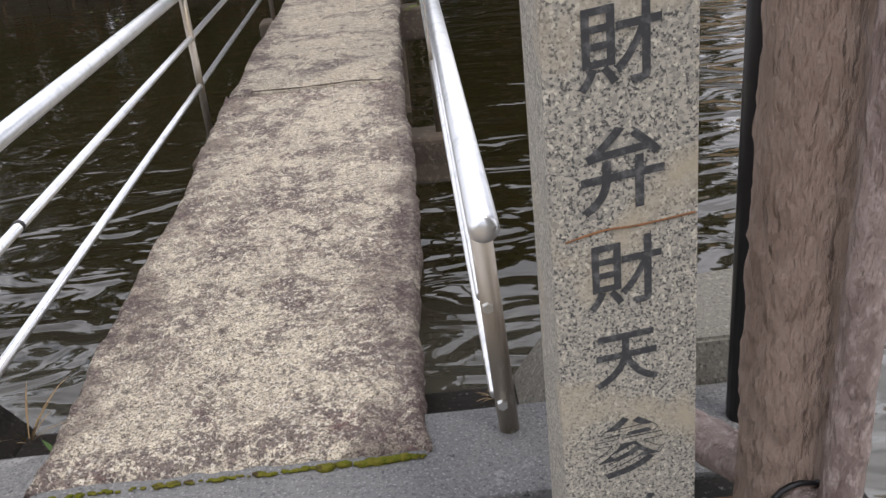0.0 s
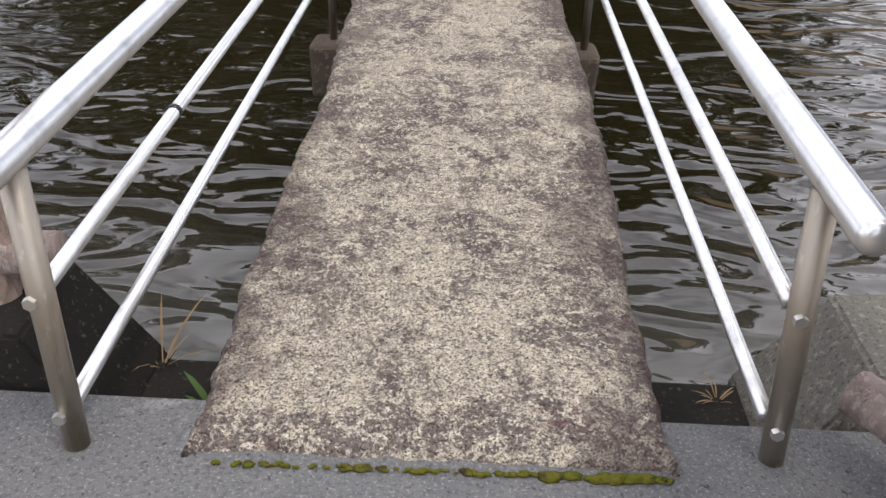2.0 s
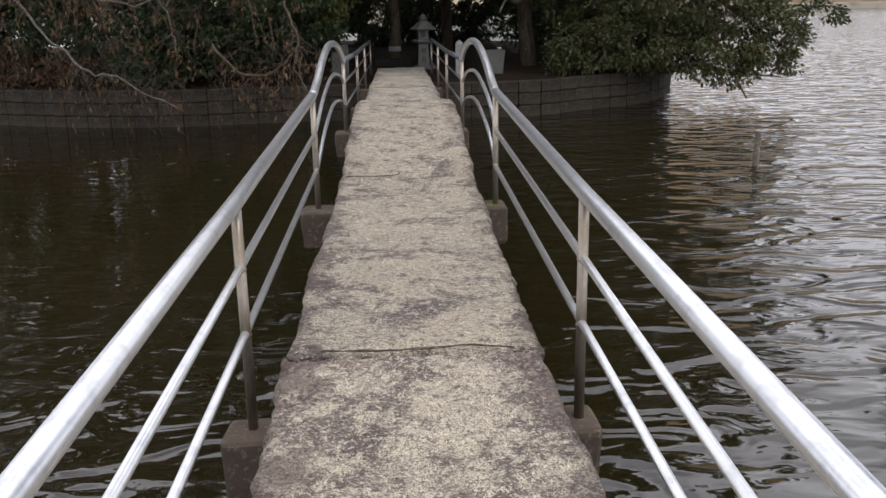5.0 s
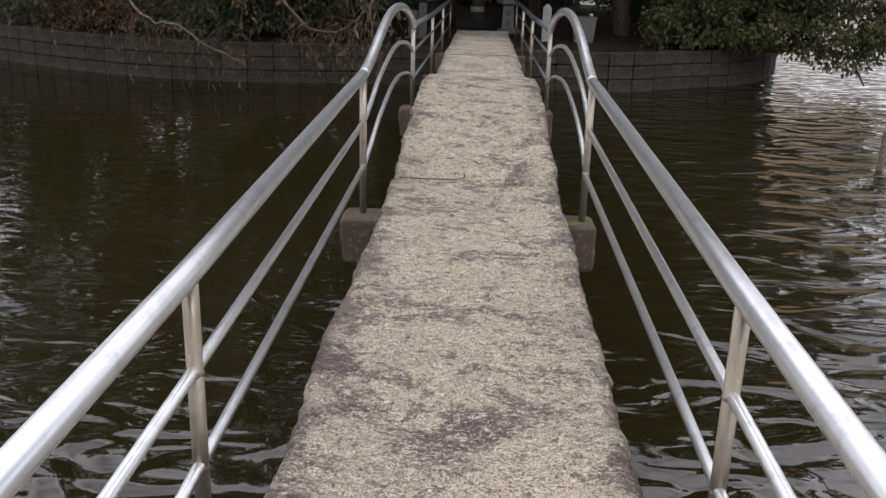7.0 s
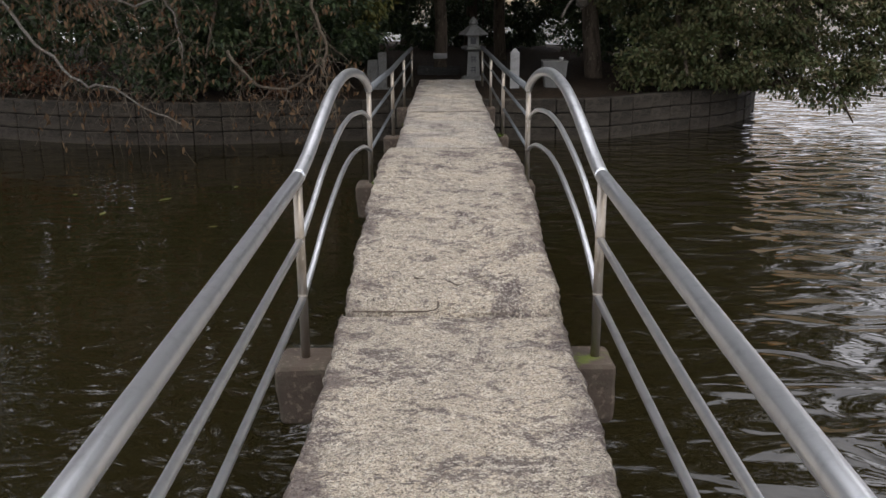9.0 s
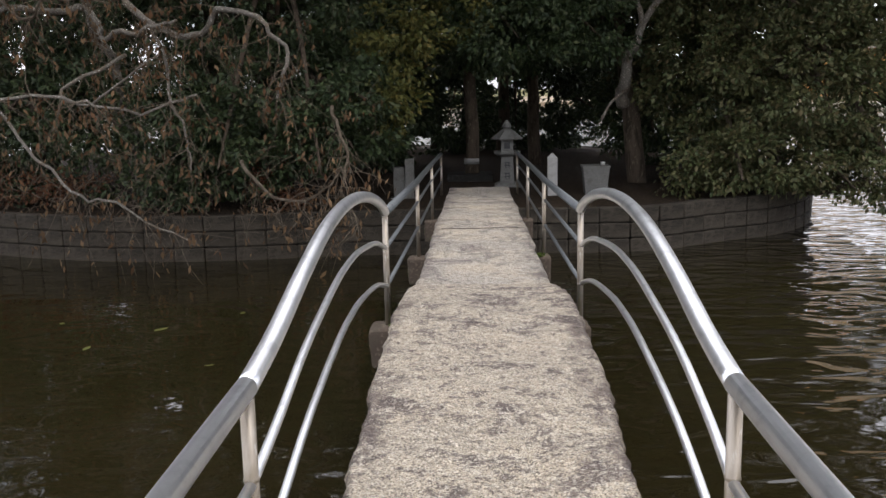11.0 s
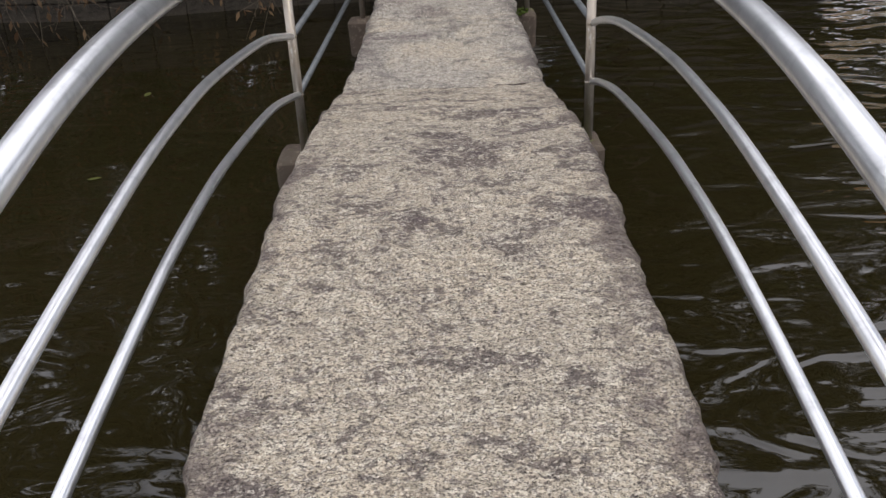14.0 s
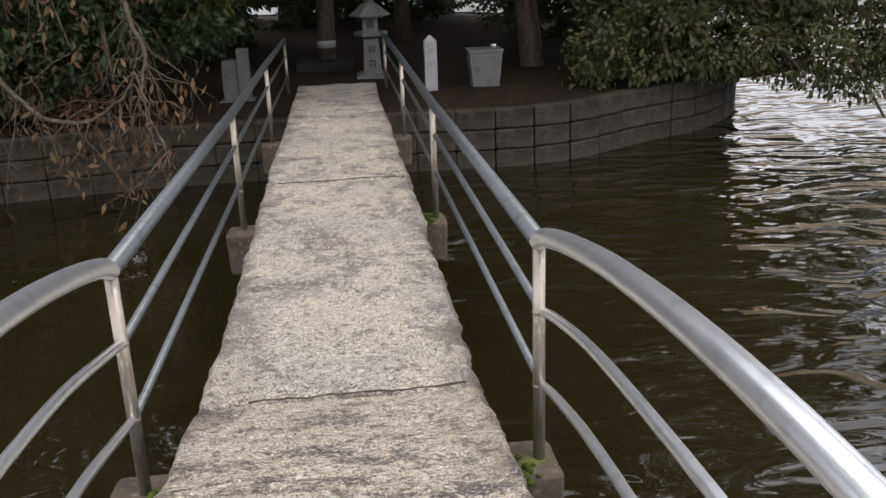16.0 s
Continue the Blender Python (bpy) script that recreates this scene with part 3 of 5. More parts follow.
# ---- handrails ----
TOP = [(-0.19, 0.592), (3.18, 0.590), (6.28, 0.630)]
ARCH = [(6.28, 0.628), (6.62, 0.672), (7.1, 0.765), (7.6, 0.842), (8.1, 0.868), (8.6, 0.85), (9.1, 0.793), (9.5, 0.72), (9.8, 0.645), (9.91, 0.60)]
TOP2 = [(9.91, 0.60), (13.16, 0.478), (16.1, 0.41), (19.3, 0.32)]
MIDA = [(6.28, 0.363), (6.62, 0.41), (7.1, 0.50), (7.78, 0.572), (8.2, 0.585), (8.6, 0.57), (9.27, 0.497), (9.7, 0.41), (9.91, 0.366)]


def handrail(sx):
    X = -0.63 if sx < 0 else 0.64
    rail = thing("handrail", "galvanised steel pipe handrail with three bars, humped in the middle", "handrail", (X, 0, 0), "handrails of the footbridge")
    # the right-hand rail runs a little out of line
    ox = lambda y: float(np.interp(y, [0, 3.18, 6.28, 6.9, 9.91], [-0.014, -0.010, -0.014, -0.002, 0.0])) if sx > 0 else 0.0
    q = 0.010 if sx > 0 else 0.0
    yz = lambda row: [(ox(y), y, z) for y, z in row]
    tube("top_rail", yz(TOP), 0.030, STEEL, rail, "bright galvanised top pipe", 20, dome=True)
    tube("top_rail", spline(yz(ARCH), 5), 0.0295, STEEL, rail, "curved galvanised top pipe", 20)
    # island-side pipes: reflected tree darkness comes from the colour of STEELD
    tube("top_rail", yz(TOP2), 0.029, STEELD, rail, "top pipe with the trees' dark reflection in its grey", 16)
    for dz, name in ((0.0, "middle_rail"), (-0.255, "lower_rail")):
        tube(name, [(ox(0) - 0.05 * dz * (sx > 0), 0.02 if sx > 0 else -0.03, 0.34 + dz), (ox(3.18), 3.18, 0.346 + dz), (ox(6.28), 6.28, 0.364 + dz)], 0.0155, STEEL, rail, "", 12)
        tube(name, spline([(ox(y) + (0.010 if sx > 0 and y > 6.5 else 0.0), y, z + dz + ((0.016 if sx > 0 else 0.006) if 6.5 < y < 9.8 else 0)) for y, z in MIDA], 5), 0.0150, STEEL, rail, "", 12)
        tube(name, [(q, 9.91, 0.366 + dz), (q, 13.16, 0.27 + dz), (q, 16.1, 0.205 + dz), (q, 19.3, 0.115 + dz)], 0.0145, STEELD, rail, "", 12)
    tops = [0.565, 0.572, 0.612, 0.592, 0.46, 0.395, 0.31]
    for k, y in enumerate(POST_Y):
        lean = 0.035 if k == 0 and sx > 0 else 0.0
        if k == 0 and sx < 0:
            y = -0.05
        post = tube("post", [(ox(y) + lean, y, POST_BASE[k] - (0.0 if k == 0 else 0.01)), (ox(y), y, tops[k])], 0.0235 if k == 0 else 0.020, STEELP, rail, "weathered steel post", 16)
        if k == 0:
            for z in (0.083, 0.333):
                bm = bmesh.new()
                bmesh.ops.create_cone(bm, cap_ends=True, segments=6, radius1=0.013, radius2=0.012, depth=0.012, matrix=Matrix.Translation((ox(y) + lean * (1 - z / 0.56) - 0.008, y - 0.026, z)) @ Matrix.Rotation(radians(90), 4, "X"))
                part("bolt", bm, BOLT, post, "hexagonal zinc bolt")
        elif k in (1, 2, 3, 4):
            for z in (tops[k] - (0.235 if k != 3 else 0.226), tops[k] - (0.49 if k != 3 else 0.481)):
                bm = bmesh.new()
                bmesh.ops.create_uvsphere(bm, u_segments=10, v_segments=6, radius=0.0225, matrix=Matrix.Translation((ox(y), y, z)) @ Matrix.Diagonal((1, 1, 0.8, 1)))
                part("weld", bm, STEELP, post, smooth=True)
    return rail


rail_left = handrail(-1)
handrail(1)
tube("cable_tie", [(-0.63, 0.70, 0.3426), (-0.63, 0.715, 0.3426)], 0.0185, BLACK, None, "", 14)
tagged(bpy.data.objects["cable_tie"], "black cable tie round the middle bar", "cable tie")

# ---- inscribed granite marker ----
marker = thing("inscribed_stone_post", "square speckled granite post with dark carved characters", "stone post", (0.812, -0.463, 0))
bm = box(-0.106, 0.106, -0.1, 0.1, -0.30, 1.42, 0.006)
for v in bm.verts:
    v.co.x *= 1.0 - 0.03 * (v.co.z / 1.4)
    v.co.y *= 1.0 - 0.03 * (v.co.z / 1.4)
part("shaft", bm, GRANITE, marker)


def lettering(text, size, at, rx, parent, mat, wide=1.0, bold=0.0):
    cu = bpy.data.curves.new("lettering", "FONT")
    cu.body = text
    cu.size = size
    cu.align_x = "CENTER"
    cu.align_y = "CENTER"
    cu.extrude = 0.0012
    cu.offset = bold
    tmp = new("lettering", cu)
    dg = bpy.context.evaluated_depsgraph_get()
    me = bpy.data.meshes.new_from_object(tmp.evaluated_get(dg))
    bpy.data.objects.remove(tmp)
    co = np.array([v.co[:] for v in me.vertices]).reshape(-1, 3)
    if len(co):
        mid = (co.min(0) + co.max(0)) / 2
        for v in me.vertices:
            v.co = Vector(((v.co.x - mid[0]) * wide, v.co.y - mid[1] + 0.11 * (v.co.x - mid[0]), v.co.z))
    me.materials.clear()
    me.materials.append(mat)
    ob = new("character", me)
    ob.parent = parent
    ob.location = at
    ob.rotation_euler = (radians(rx), 0, 0)
    return ob


marker.rotation_euler = (0, -0.016, 0)
for text, z0, z1 in (("財", 0.938, 1.058), ("弁", 0.762, 0.892), ("財", 0.61, 0.725), ("天", 0.47, 0.575), ("参", 0.30, 0.42), ("道", 0.142, 0.262), ("橋", -0.043, 0.085)):
    z = (z0 + z1) / 2
    lettering(text, (z1 - z0) * 1.0, (-0.002, -0.1005 + 0.0022 * z, z), 90, marker, INK, 0.97, 0.0011)
tube("stain", spline([(-0.085, -0.0995, 0.725), (-0.03, -0.0996, 0.738), (0.02, -0.0996, 0.74), (0.099, -0.0994, 0.75)], 4), 0.0016, RUST, marker, "thin rusty stain", 6)

# ---- imitation log fences ----
def log(name, a, b, r, mat, parent, seed, label="", seg=36):
    """A knotty log cast in concrete between two points."""
    a, b = Vector(a), Vector(b)
    n = max(6, int((b - a).length / 0.015))
    v, f = tube_data([a + (b - a) * (k / n) for k in range(n + 1)], r, seg)
    out = []
    for k, p in enumerate(v):
        axis = a + (b - a) * max(0, min(1, (p - a).dot(b - a) / (b - a).length_squared))
        d = (p - axis)
        h = 0.035 * noise.noise(p * 8 + Vector((seed, 0, 0))) + 0.10 * noise.noise(Vector((p.x * 55, p.y * 55, p.z * 19 + seed))) + 0.04 * noise.noise(p * 60)
        out.append(p + d * h)
    return mesh_ob(name, out, f, mat, parent, label, True)


fence = thing("log_fence", "brown imitation-log concrete fence beside the marker", "fence", (1.125, -0.41, 0))
log("post", (0, 0, -0.012), (0, 0, 1.35), 0.083, LOG, fence, 1, "thick brown log post")
part("base_plate", box(-0.11, 0.11, -0.11, 0.11, -0.016, 0.0, 0.003), RUST, fence, "rusted square base plate")
for x, y in ((-0.085, -0.085), (0.085, -0.085)):
    bm = bmesh.new()
    bmesh.ops.create_cone(bm, cap_ends=True, segments=6, radius1=0.011, radius2=0.010, depth=0.03, matrix=Matrix.Translation((x, y, 0.012)))
    part("bolt", bm, BOLT, fence)
log("lower_rail", (0, 0, 0.12), (-0.325, 0.46, 0.13), 0.046, LOGGREY, fence, 3, "greyish log rail")
log("lower_rail", (0, 0.0, 0.13), (0.10, -1.6, 0.12), 0.047, LOGGREY, fence, 4, "greyish log rail")
log("baluster", (0.045, -0.125, 0.15), (0.055, -0.125, 1.3), 0.034, LOGGREY, fence, 5, "slim grey log baluster")
log("baluster", (0.075, -0.32, 0.15), (0.085, -0.32, 1.3), 0.034, LOG, fence, 6)
log("baluster", (0.10, -0.62, 0.15), (0.105, -0.62, 1.3), 0.034, LOGGREY, fence, 7)
log("baluster", (-0.25, 0.36, 0.15), (-0.25, 0.36, 1.25), 0.028, LOG, fence, 8)
log("strut", (-0.21, 0.30, -0.012), (-0.21, 0.30, 0.12), 0.035, LOGGREY, fence, 18)
log("top_rail", (0, 0, 1.2), (-0.325, 0.46, 1.2), 0.046, LOG, fence, 9)
log("top_rail", (0, 0, 1.2), (0.10, -1.6, 1.2), 0.046, LOG, fence, 10)
# dark arched socket where the rail enters the post
v, f = tube_data([(0.003 + 0.062 * math.cos(a), -0.084, 0.125 + 0.062 * math.sin(a)) for a in np.linspace(0, math.pi, 12)], 0.006, 6)
mesh_ob("socket", v, f, BLACK, fence, "dark rim of the socket", True)

tagged(tube("black_pole", [(1.18, -0.045, 0.0), (1.18, -0.045, 1.9)], 0.031, BLACK, None, "", 16), "plain black plastic pole on the kerb", "pole")

fence2 = thing("log_fence", "brown imitation-log fence ending at the bridge", "fence", (-0.86, 0.23, 0))
log("lower_rail", (0.10, 0.06, 0.20), (-2.6, -0.06, 0.20), 0.047, LOGGREY, fence2, 11, "greyish log rail")
log("top_rail", (0.10, 0.06, 1.15), (-2.6, -0.06, 1.15), 0.047, LOG, fence2, 12)
log("baluster", (0.0, 0.055, 0.22), (0.0, 0.055, 1.15), 0.032, LOG, fence2, 13)
for k in range(1, 6):
    log("baluster", (-0.4 * k, 0.04 - 0.02 * k, 0.22), (-0.4 * k, 0.04 - 0.02 * k, 1.15), 0.032, LOG, fence2, 13 + k)
log("foot", (-0.06, 0.05, 0.0), (-0.06, 0.05, 0.19), 0.06, LOG, fence2, 20)
log("foot", (-1.6, 0.0, 0.0), (-1.6, 0.0, 0.19), 0.06, LOG, fence2, 21)


def anchor_block(x_in, x_out, zt, label, mat):
    """A concrete block with a sloping end towards the bridge."""
    s = 1 if x_out > x_in else -1
    bm = bmesh.new()
    lo = [(x_in - 0.17 * s, 0.093), (x_out, 0.093), (x_out, 0.54), (x_in - 0.17 * s, 0.44)]
    hi = [(x_in, 0.13), (x_out, 0.13), (x_out, 0.50), (x_in, 0.42)]
    a = [bm.verts.new((x, y, -0.154)) for x, y in lo]
    b = [bm.verts.new((x, y, zt)) for x, y in hi]
    c = [bm.verts.new((x, y, -1.5)) for x, y in lo]
    bm.faces.new(b)
    bm.faces.new(c[::-1])
    for k in range(4):
        k2 = (k + 1) % 4
        bm.faces.new((a[k], a[k2], b[k2], b[k]))
        bm.faces.new((c[k], c[k2], a[k2], a[k]))
    bmesh.ops.bevel(bm, geom=bm.edges[:], offset=0.008, segments=2, affect="EDGES")
    return tagged(part("concrete_block", bm, mat), label, "concrete block")


anchor_block(-0.80, -1.5, 0.10, "dark weathered concrete block at the bank with a sloping end", WETCON)
anchor_block(0.88, 1.5, 0.10, "grey weathered concrete block at the bank under the fence", GREYCON)


def blades(name, at, count, length, width, mat, seed, lean=0.7):
    r = random.Random(seed)
    verts, faces = [], []
    for k in range(count):
        a = r.uniform(0, 2 * math.pi)
        L = length * r.uniform(0.5, 1.1)
        d = Vector((math.cos(a), math.sin(a), 0))
        s = Vector((-d.y, d.x, 0)) * width * r.uniform(0.7, 1.2)
        base = Vector(at) + d * 0.01
        le = lean * r.uniform(0.4, 1.2)
        i0 = len(verts)
        for t, w in ((0, 0.5), (0.4, 1.0), (0.75, 0.7), (1.0, 0.05)):
            p = base + d * (L * le * t) + Vector((0, 0, L * (t - 0.45 * le * t * t)))
            verts += [p - s * w, p + s * w]
        for q in range(3):
            i = i0 + 2 * q
            faces.append((i, i + 1, i + 3, i + 2))
    return mesh_ob(name, verts, faces, mat, None, "", True)


tagged(blades("weed", (-0.45, 0.21, -0.15), 12, 0.11, 0.009, WEED, 3, 0.8), "small green weed on the wet shelf", "weed")
tagged(blades("dry_grass", (-0.62, 0.37, -0.15), 12, 0.15, 0.003, STRAW, 5, 1.1), "tuft of dry brown grass stalks", "grass")
tagged(blades("dry_grass", (-1.25, 0.45, -0.15), 12, 0.75, 0.004, STRAW, 8, 0.35), "tall dry grass stalk with seed heads", "grass")
tagged(blades("dry_grass", (0.66, 0.34, -0.15), 12, 0.05, 0.002, STRAW, 9, 1.3), "low tuft of dry grass", "grass")

# ---- water pole, floating leaves ----
tagged(log("water_stake", (4.76, 12.05, -1.7), (4.80, 12.05, -0.60), 0.042, DEADWOOD, None, 30), "pale wooden stake standing in the pond", "stake")
LEAFQ = [(-0.5, 0, 0), (-0.2, -0.22, 0.03), (0.25, -0.2, 0.02), (0.55, 0, 0.05), (0.25, 0.2, 0.02), (-0.2, 0.22, 0.03)]
for x, y, s, mat, lab in ((-1.0, 1.35, 0.20, STRAW, "tan dead leaf floating on the water"), (-3.4, 13.3, 0.18, LEAFY, "yellow-green weed floating on the water"),
                          (-3.9, 12.6, 0.14, LEAFY, "yellow-green weed floating on the water"), (-2.7, 14.0, 0.13, LEAFY, "yellow-green weed floating on the water"),
                          (-4.6, 13.6, 0.12, LEAFY, "yellow-green weed floating on the water"), (-2.5, 12.0, 0.10, LEAFY, "yellow-green weed floating on the water")):
    ob = mesh_ob("floating_leaf", [(a * s, b * s, c * s) for a, b, c in LEAFQ], [(0, 1, 5), (1, 2, 4, 5), (2, 3, 4)], mat)
    ob.location = (x, y, WATER_Z + 0.004)
    ob.rotation_euler = (0, 0, random.uniform(0, 6))
    tagged(ob, lab, "leaf")

# ---- island ----
before_island = set(bpy.data.objects)
SHORE = [(-16, 27), (-13, 22), (-9.6, 18.9), (-6.6, 17.2), (-4.2, 16.7), (-1.9, 17.0), (0, 17.05), (2.2, 17.05), (3.5, 17.75), (4.7, 18.5), (5.6, 19.9), (6.4, 23), (5.5, 28), (1, 32), (-7, 33), (-13, 31)]
loop = [p.xy for p in spline([(x, y, 0) for x, y in SHORE + SHORE[:1]], 10)][:-1]
TOPZ = -0.30
cx, cy = -4.5, 24.5


def shrink(p, k):
    return (cx + (p[0] - cx) * k, cy + (p[1] - cy) * k)


verts, faces = [], []
rings = [(1.0, TOPZ - 0.04), (0.97, TOPZ - 0.02), (0.85, TOPZ + 0.02), (0.6, TOPZ + 0.08), (0.25, TOPZ + 0.12)]
for k, z in rings:
    for p in loop:
        x, y = shrink(p, k)
        verts.append((x, y, z + 0.03 * noise.noise(Vector((x, y, 0)) * 1.3)))
n = len(loop)
for r in range(len(rings) - 1):
    for i in range(n):
        j = (i + 1) % n
        faces.append((r * n + i, r * n + j, (r + 1) * n + j, (r + 1) * n + i))
faces.append(tuple(len(verts) - n + i for i in range(n)))
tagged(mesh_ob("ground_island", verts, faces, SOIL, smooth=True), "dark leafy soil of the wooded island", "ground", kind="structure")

# backing of the retaining wall, then its blocks
verts, faces = [], []
for i, p in enumerate(loop):
    q = shrink(p, 0.985)
    verts += [(p.x, p.y, -1.9), (p.x, p.y, TOPZ - 0.01), (*q, TOPZ - 0.01), (*q, -1.9)]
for i in range(n):
    a, b = 4 * i, 4 * ((i + 1) % n)
    faces += [(a, b, b + 1, a + 1), (a + 1, b + 1, b + 2, a + 2), (a + 2, b + 2, b + 3, a + 3)]
wall = tagged(mesh_ob("wall_retaining", verts, faces, DARKCON), "low block retaining wall round the island", "wall", kind="structure")

# ---- stone things on the island ----
lantern = thing("stone_lantern", "grey stone lantern with a wide roof beside the path", "stone lantern", (0.48, 19.5, -0.24))


def prism(radii, seg=4, turn=45):
    """A turned block: rows of (z, radius), with seg sides."""
    bm = bmesh.new()
    rows = []
    for z, r in radii:
        rows.append([bm.verts.new((r * math.cos(radians(turn) + 2 * math.pi * k / seg), r * math.sin(radians(turn) + 2 * math.pi * k / seg), z)) for k in range(seg)])
    for a, b in zip(rows, rows[1:]):
        for k in range(seg):
            bm.faces.new((a[k], a[(k + 1) % seg], b[(k + 1) % seg], b[k]))
    bm.faces.new(rows[0][::-1])
    bm.faces.new(rows[-1])
    return bm


part("base", prism([(-0.05, 0.30), (0.02, 0.30), (0.06, 0.22)]), STONE, lantern)
part("shaft", prism([(0.06, 0.165), (0.50, 0.135)]), STONE, lantern)
part("platform", prism([(0.50, 0.14), (0.54, 0.22), (0.59, 0.22)], 6, 0), STONE, lantern)
fb = part("fire_box", prism([(0.59, 0.14), (0.78, 0.14)], 4), STONE, lantern)
part("window", box(-0.05, 0.05, -0.105, -0.097, 0.63, 0.74, 0.002), BLACK, fb, "dark square opening")
part("roof", prism([(0.78, 0.26), (0.80, 0.27), (0.86, 0.19), (0.95, 0.08)], 6, 0), STONE, lantern)
part("finial", prism([(0.95, 0.05), (0.99, 0.08), (1.04, 0.06), (1.10, 0.01)], 10, 0), STONE, lantern)
for z in (0.18, 0.36):
    for dx, dz, w, h in ((0, 0.04, 0.09, 0.014), (0, -0.01, 0.10, 0.014), (-0.025, 0, 0.014, 0.11), (0.028, -0.01, 0.014, 0.09)):
        part("carved_bar", box(dx - w / 2, dx + w / 2, -0.116, -0.100, z + dz - h / 2, z + dz + h / 2), INK, lantern, "illegible carved stroke")

bm = box(-0.075, 0.075, -0.06, 0.06, -0.1, 0.60, 0.006)
post_ob = thing("marker_post", "pale narrow stone marker post with a pointed top", "stone post", (1.14, 18.3, -0.28))
part("shaft", bm, WHITE, post_ob)
part("cap", prism([(0.595, 0.10), (0.66, 0.02)]), WHITE, post_ob)

basin = thing("stone_basin", "tapered grey stone box beside the shore", "stone box", (1.84, 18.6, -0.40))
bm = box(-0.2, 0.2, -0.17, 0.17, 0, 0.53, 0.008)
for v in bm.verts:
    v.co.x *= 0.78 + 0.25 * v.co.z / 0.53
    v.co.y *= 0.8 + 0.2 * v.co.z / 0.53
part("body", bm, STONE, basin)
part("lid", box(-0.215, 0.215, -0.185, 0.185, 0.53, 0.56, 0.006), STONE, basin)
tagged(part("metal_cup", prism([(0.0, 0.03), (0.05, 0.04), (0.056, 0.035)], 14, 0), BOLT, smooth=True), "small shiny metal cup on the stone box", "cup").location = (1.95, 18.55, 0.158)

st = thing("standing_stones", "two weathered grey stone slabs side by side", "stone slab", (-1.17, 18.35, -0.30))
part("slab", rough(box(-0.16, 0.02, -0.07, 0.07, 0, 0.50, 0.01), 0.01, 5), STONE, st)
part("slab", rough(box(0.025, 0.16, -0.10, 0.04, -0.05, 0.63, 0.01), 0.008, 5), STONE, st)
part("plinth", box(-0.22, 0.2, -0.14, 0.12, -0.1, 0.03, 0.01), STONE, st)
tagged(part("stone_plinth", rough(box(-0.55, 0.25, 20.1, 20.8, -0.4, -0.10, 0.02), 0.012, 4), DARKCON), "low dark stone plinth round a tree", "plinth")

# ---- trees ----
LEAF_SHAPE = np.array([(-0.5, 0, 0), (-0.05, -0.26, 0.05), (0.5, 0, -0.04), (-0.05, 0.26, 0.05)])


def leaves(name, blobs, per_m3, size, mat, seed, parent=None, droop=0.5, label=""):
    """Sprays of small leaves: each blob is filled with twigs, each twig carries a spray of leaves; gaps stay between them."""
    g = np.random.default_rng(seed)
    pos, direction = [], []
    for (x, y, z, rx, ry, rz) in blobs:
        count = int(per_m3 * (rx * ry + ry * rz + rx * rz) * 8.0)
        clumps = max(5, count // 75)
        u = g.normal(size=(clumps, 3))
        u /= np.linalg.norm(u, axis=1)[:, None]
        rad = g.uniform(0.35, 1.0, clumps) ** 0.4 * (1 + g.normal(0, 0.12, clumps))
        c = u * rad[:, None] * np.array([rx, ry, rz]) + np.array([x, y, z])
        spread = g.uniform(0.14, 0.34, clumps)
        for i in range(clumps):
            k = int(g.integers(45, 105))
            w = g.normal(size=(k, 3))
            w /= np.linalg.norm(w, axis=1)[:, None]
            off = w * g.uniform(0.5, 1.15, k)[:, None] * spread[i] * np.array([1.15, 1.15, 0.7])
            pos.append(c[i] + off)
            direction.append(w * 0.9 + 0.5 * u[i][None] + g.normal(size=(k, 3)) * 0.5)
    p, d = np.concatenate(pos), np.concatenate(direction)
    d[:, 2] -= droop
    d /= np.linalg.norm(d, axis=1)[:, None]
    s = np.cross(d, g.normal(size=d.shape))
    s /= np.linalg.norm(s, axis=1)[:, None]
    nrm = np.cross(d, s)
    L = size * g.uniform(0.6, 1.3, len(p))
    q = (LEAF_SHAPE[None, :, 0, None] * d[:, None] + LEAF_SHAPE[None, :, 1, None] * s[:, None] + LEAF_SHAPE[None, :, 2, None] * nrm[:, None]) * L[:, None, None] + p[:, None]
    f = np.arange(len(p) * 4).reshape(-1, 4)
    return mesh_ob(name, q.reshape(-1, 3).tolist(), f.tolist(), mat, parent, label)


def limbs(base, top, blobs, r0, parent, mat, seed):
    """A tapered trunk, and limbs that bend from it into each blob."""
    g = random.Random(seed)
    b, t = Vector(base), Vector(top)
    trunk = [b + (t - b) * (k / 6) + Vector((g.uniform(-0.06, 0.06), g.uniform(-0.06, 0.06), 0)) * (k > 0) for k in range(7)]
    tube("trunk", spline(trunk, 3), [r0 * (1.15 - 0.6 * k / 18) for k in range(19)], mat, parent, "", 12)
    for x, y, z, rx, ry, rz in blobs:
        s = trunk[g.randint(2, 5)]
        e = Vector((x, y, z))
        m = (s + e) / 2 + Vector((g.uniform(-0.2, 0.2), g.uniform(-0.2, 0.2), 0.25))
        pts = spline([s, m, e, e + (e - m) * 0.35], 4)
        tube("limb", pts, [r0 * 0.4 * (1 - 0.8 * k / (len(pts) - 1)) for k in range(len(pts))], mat, parent, "", 8)


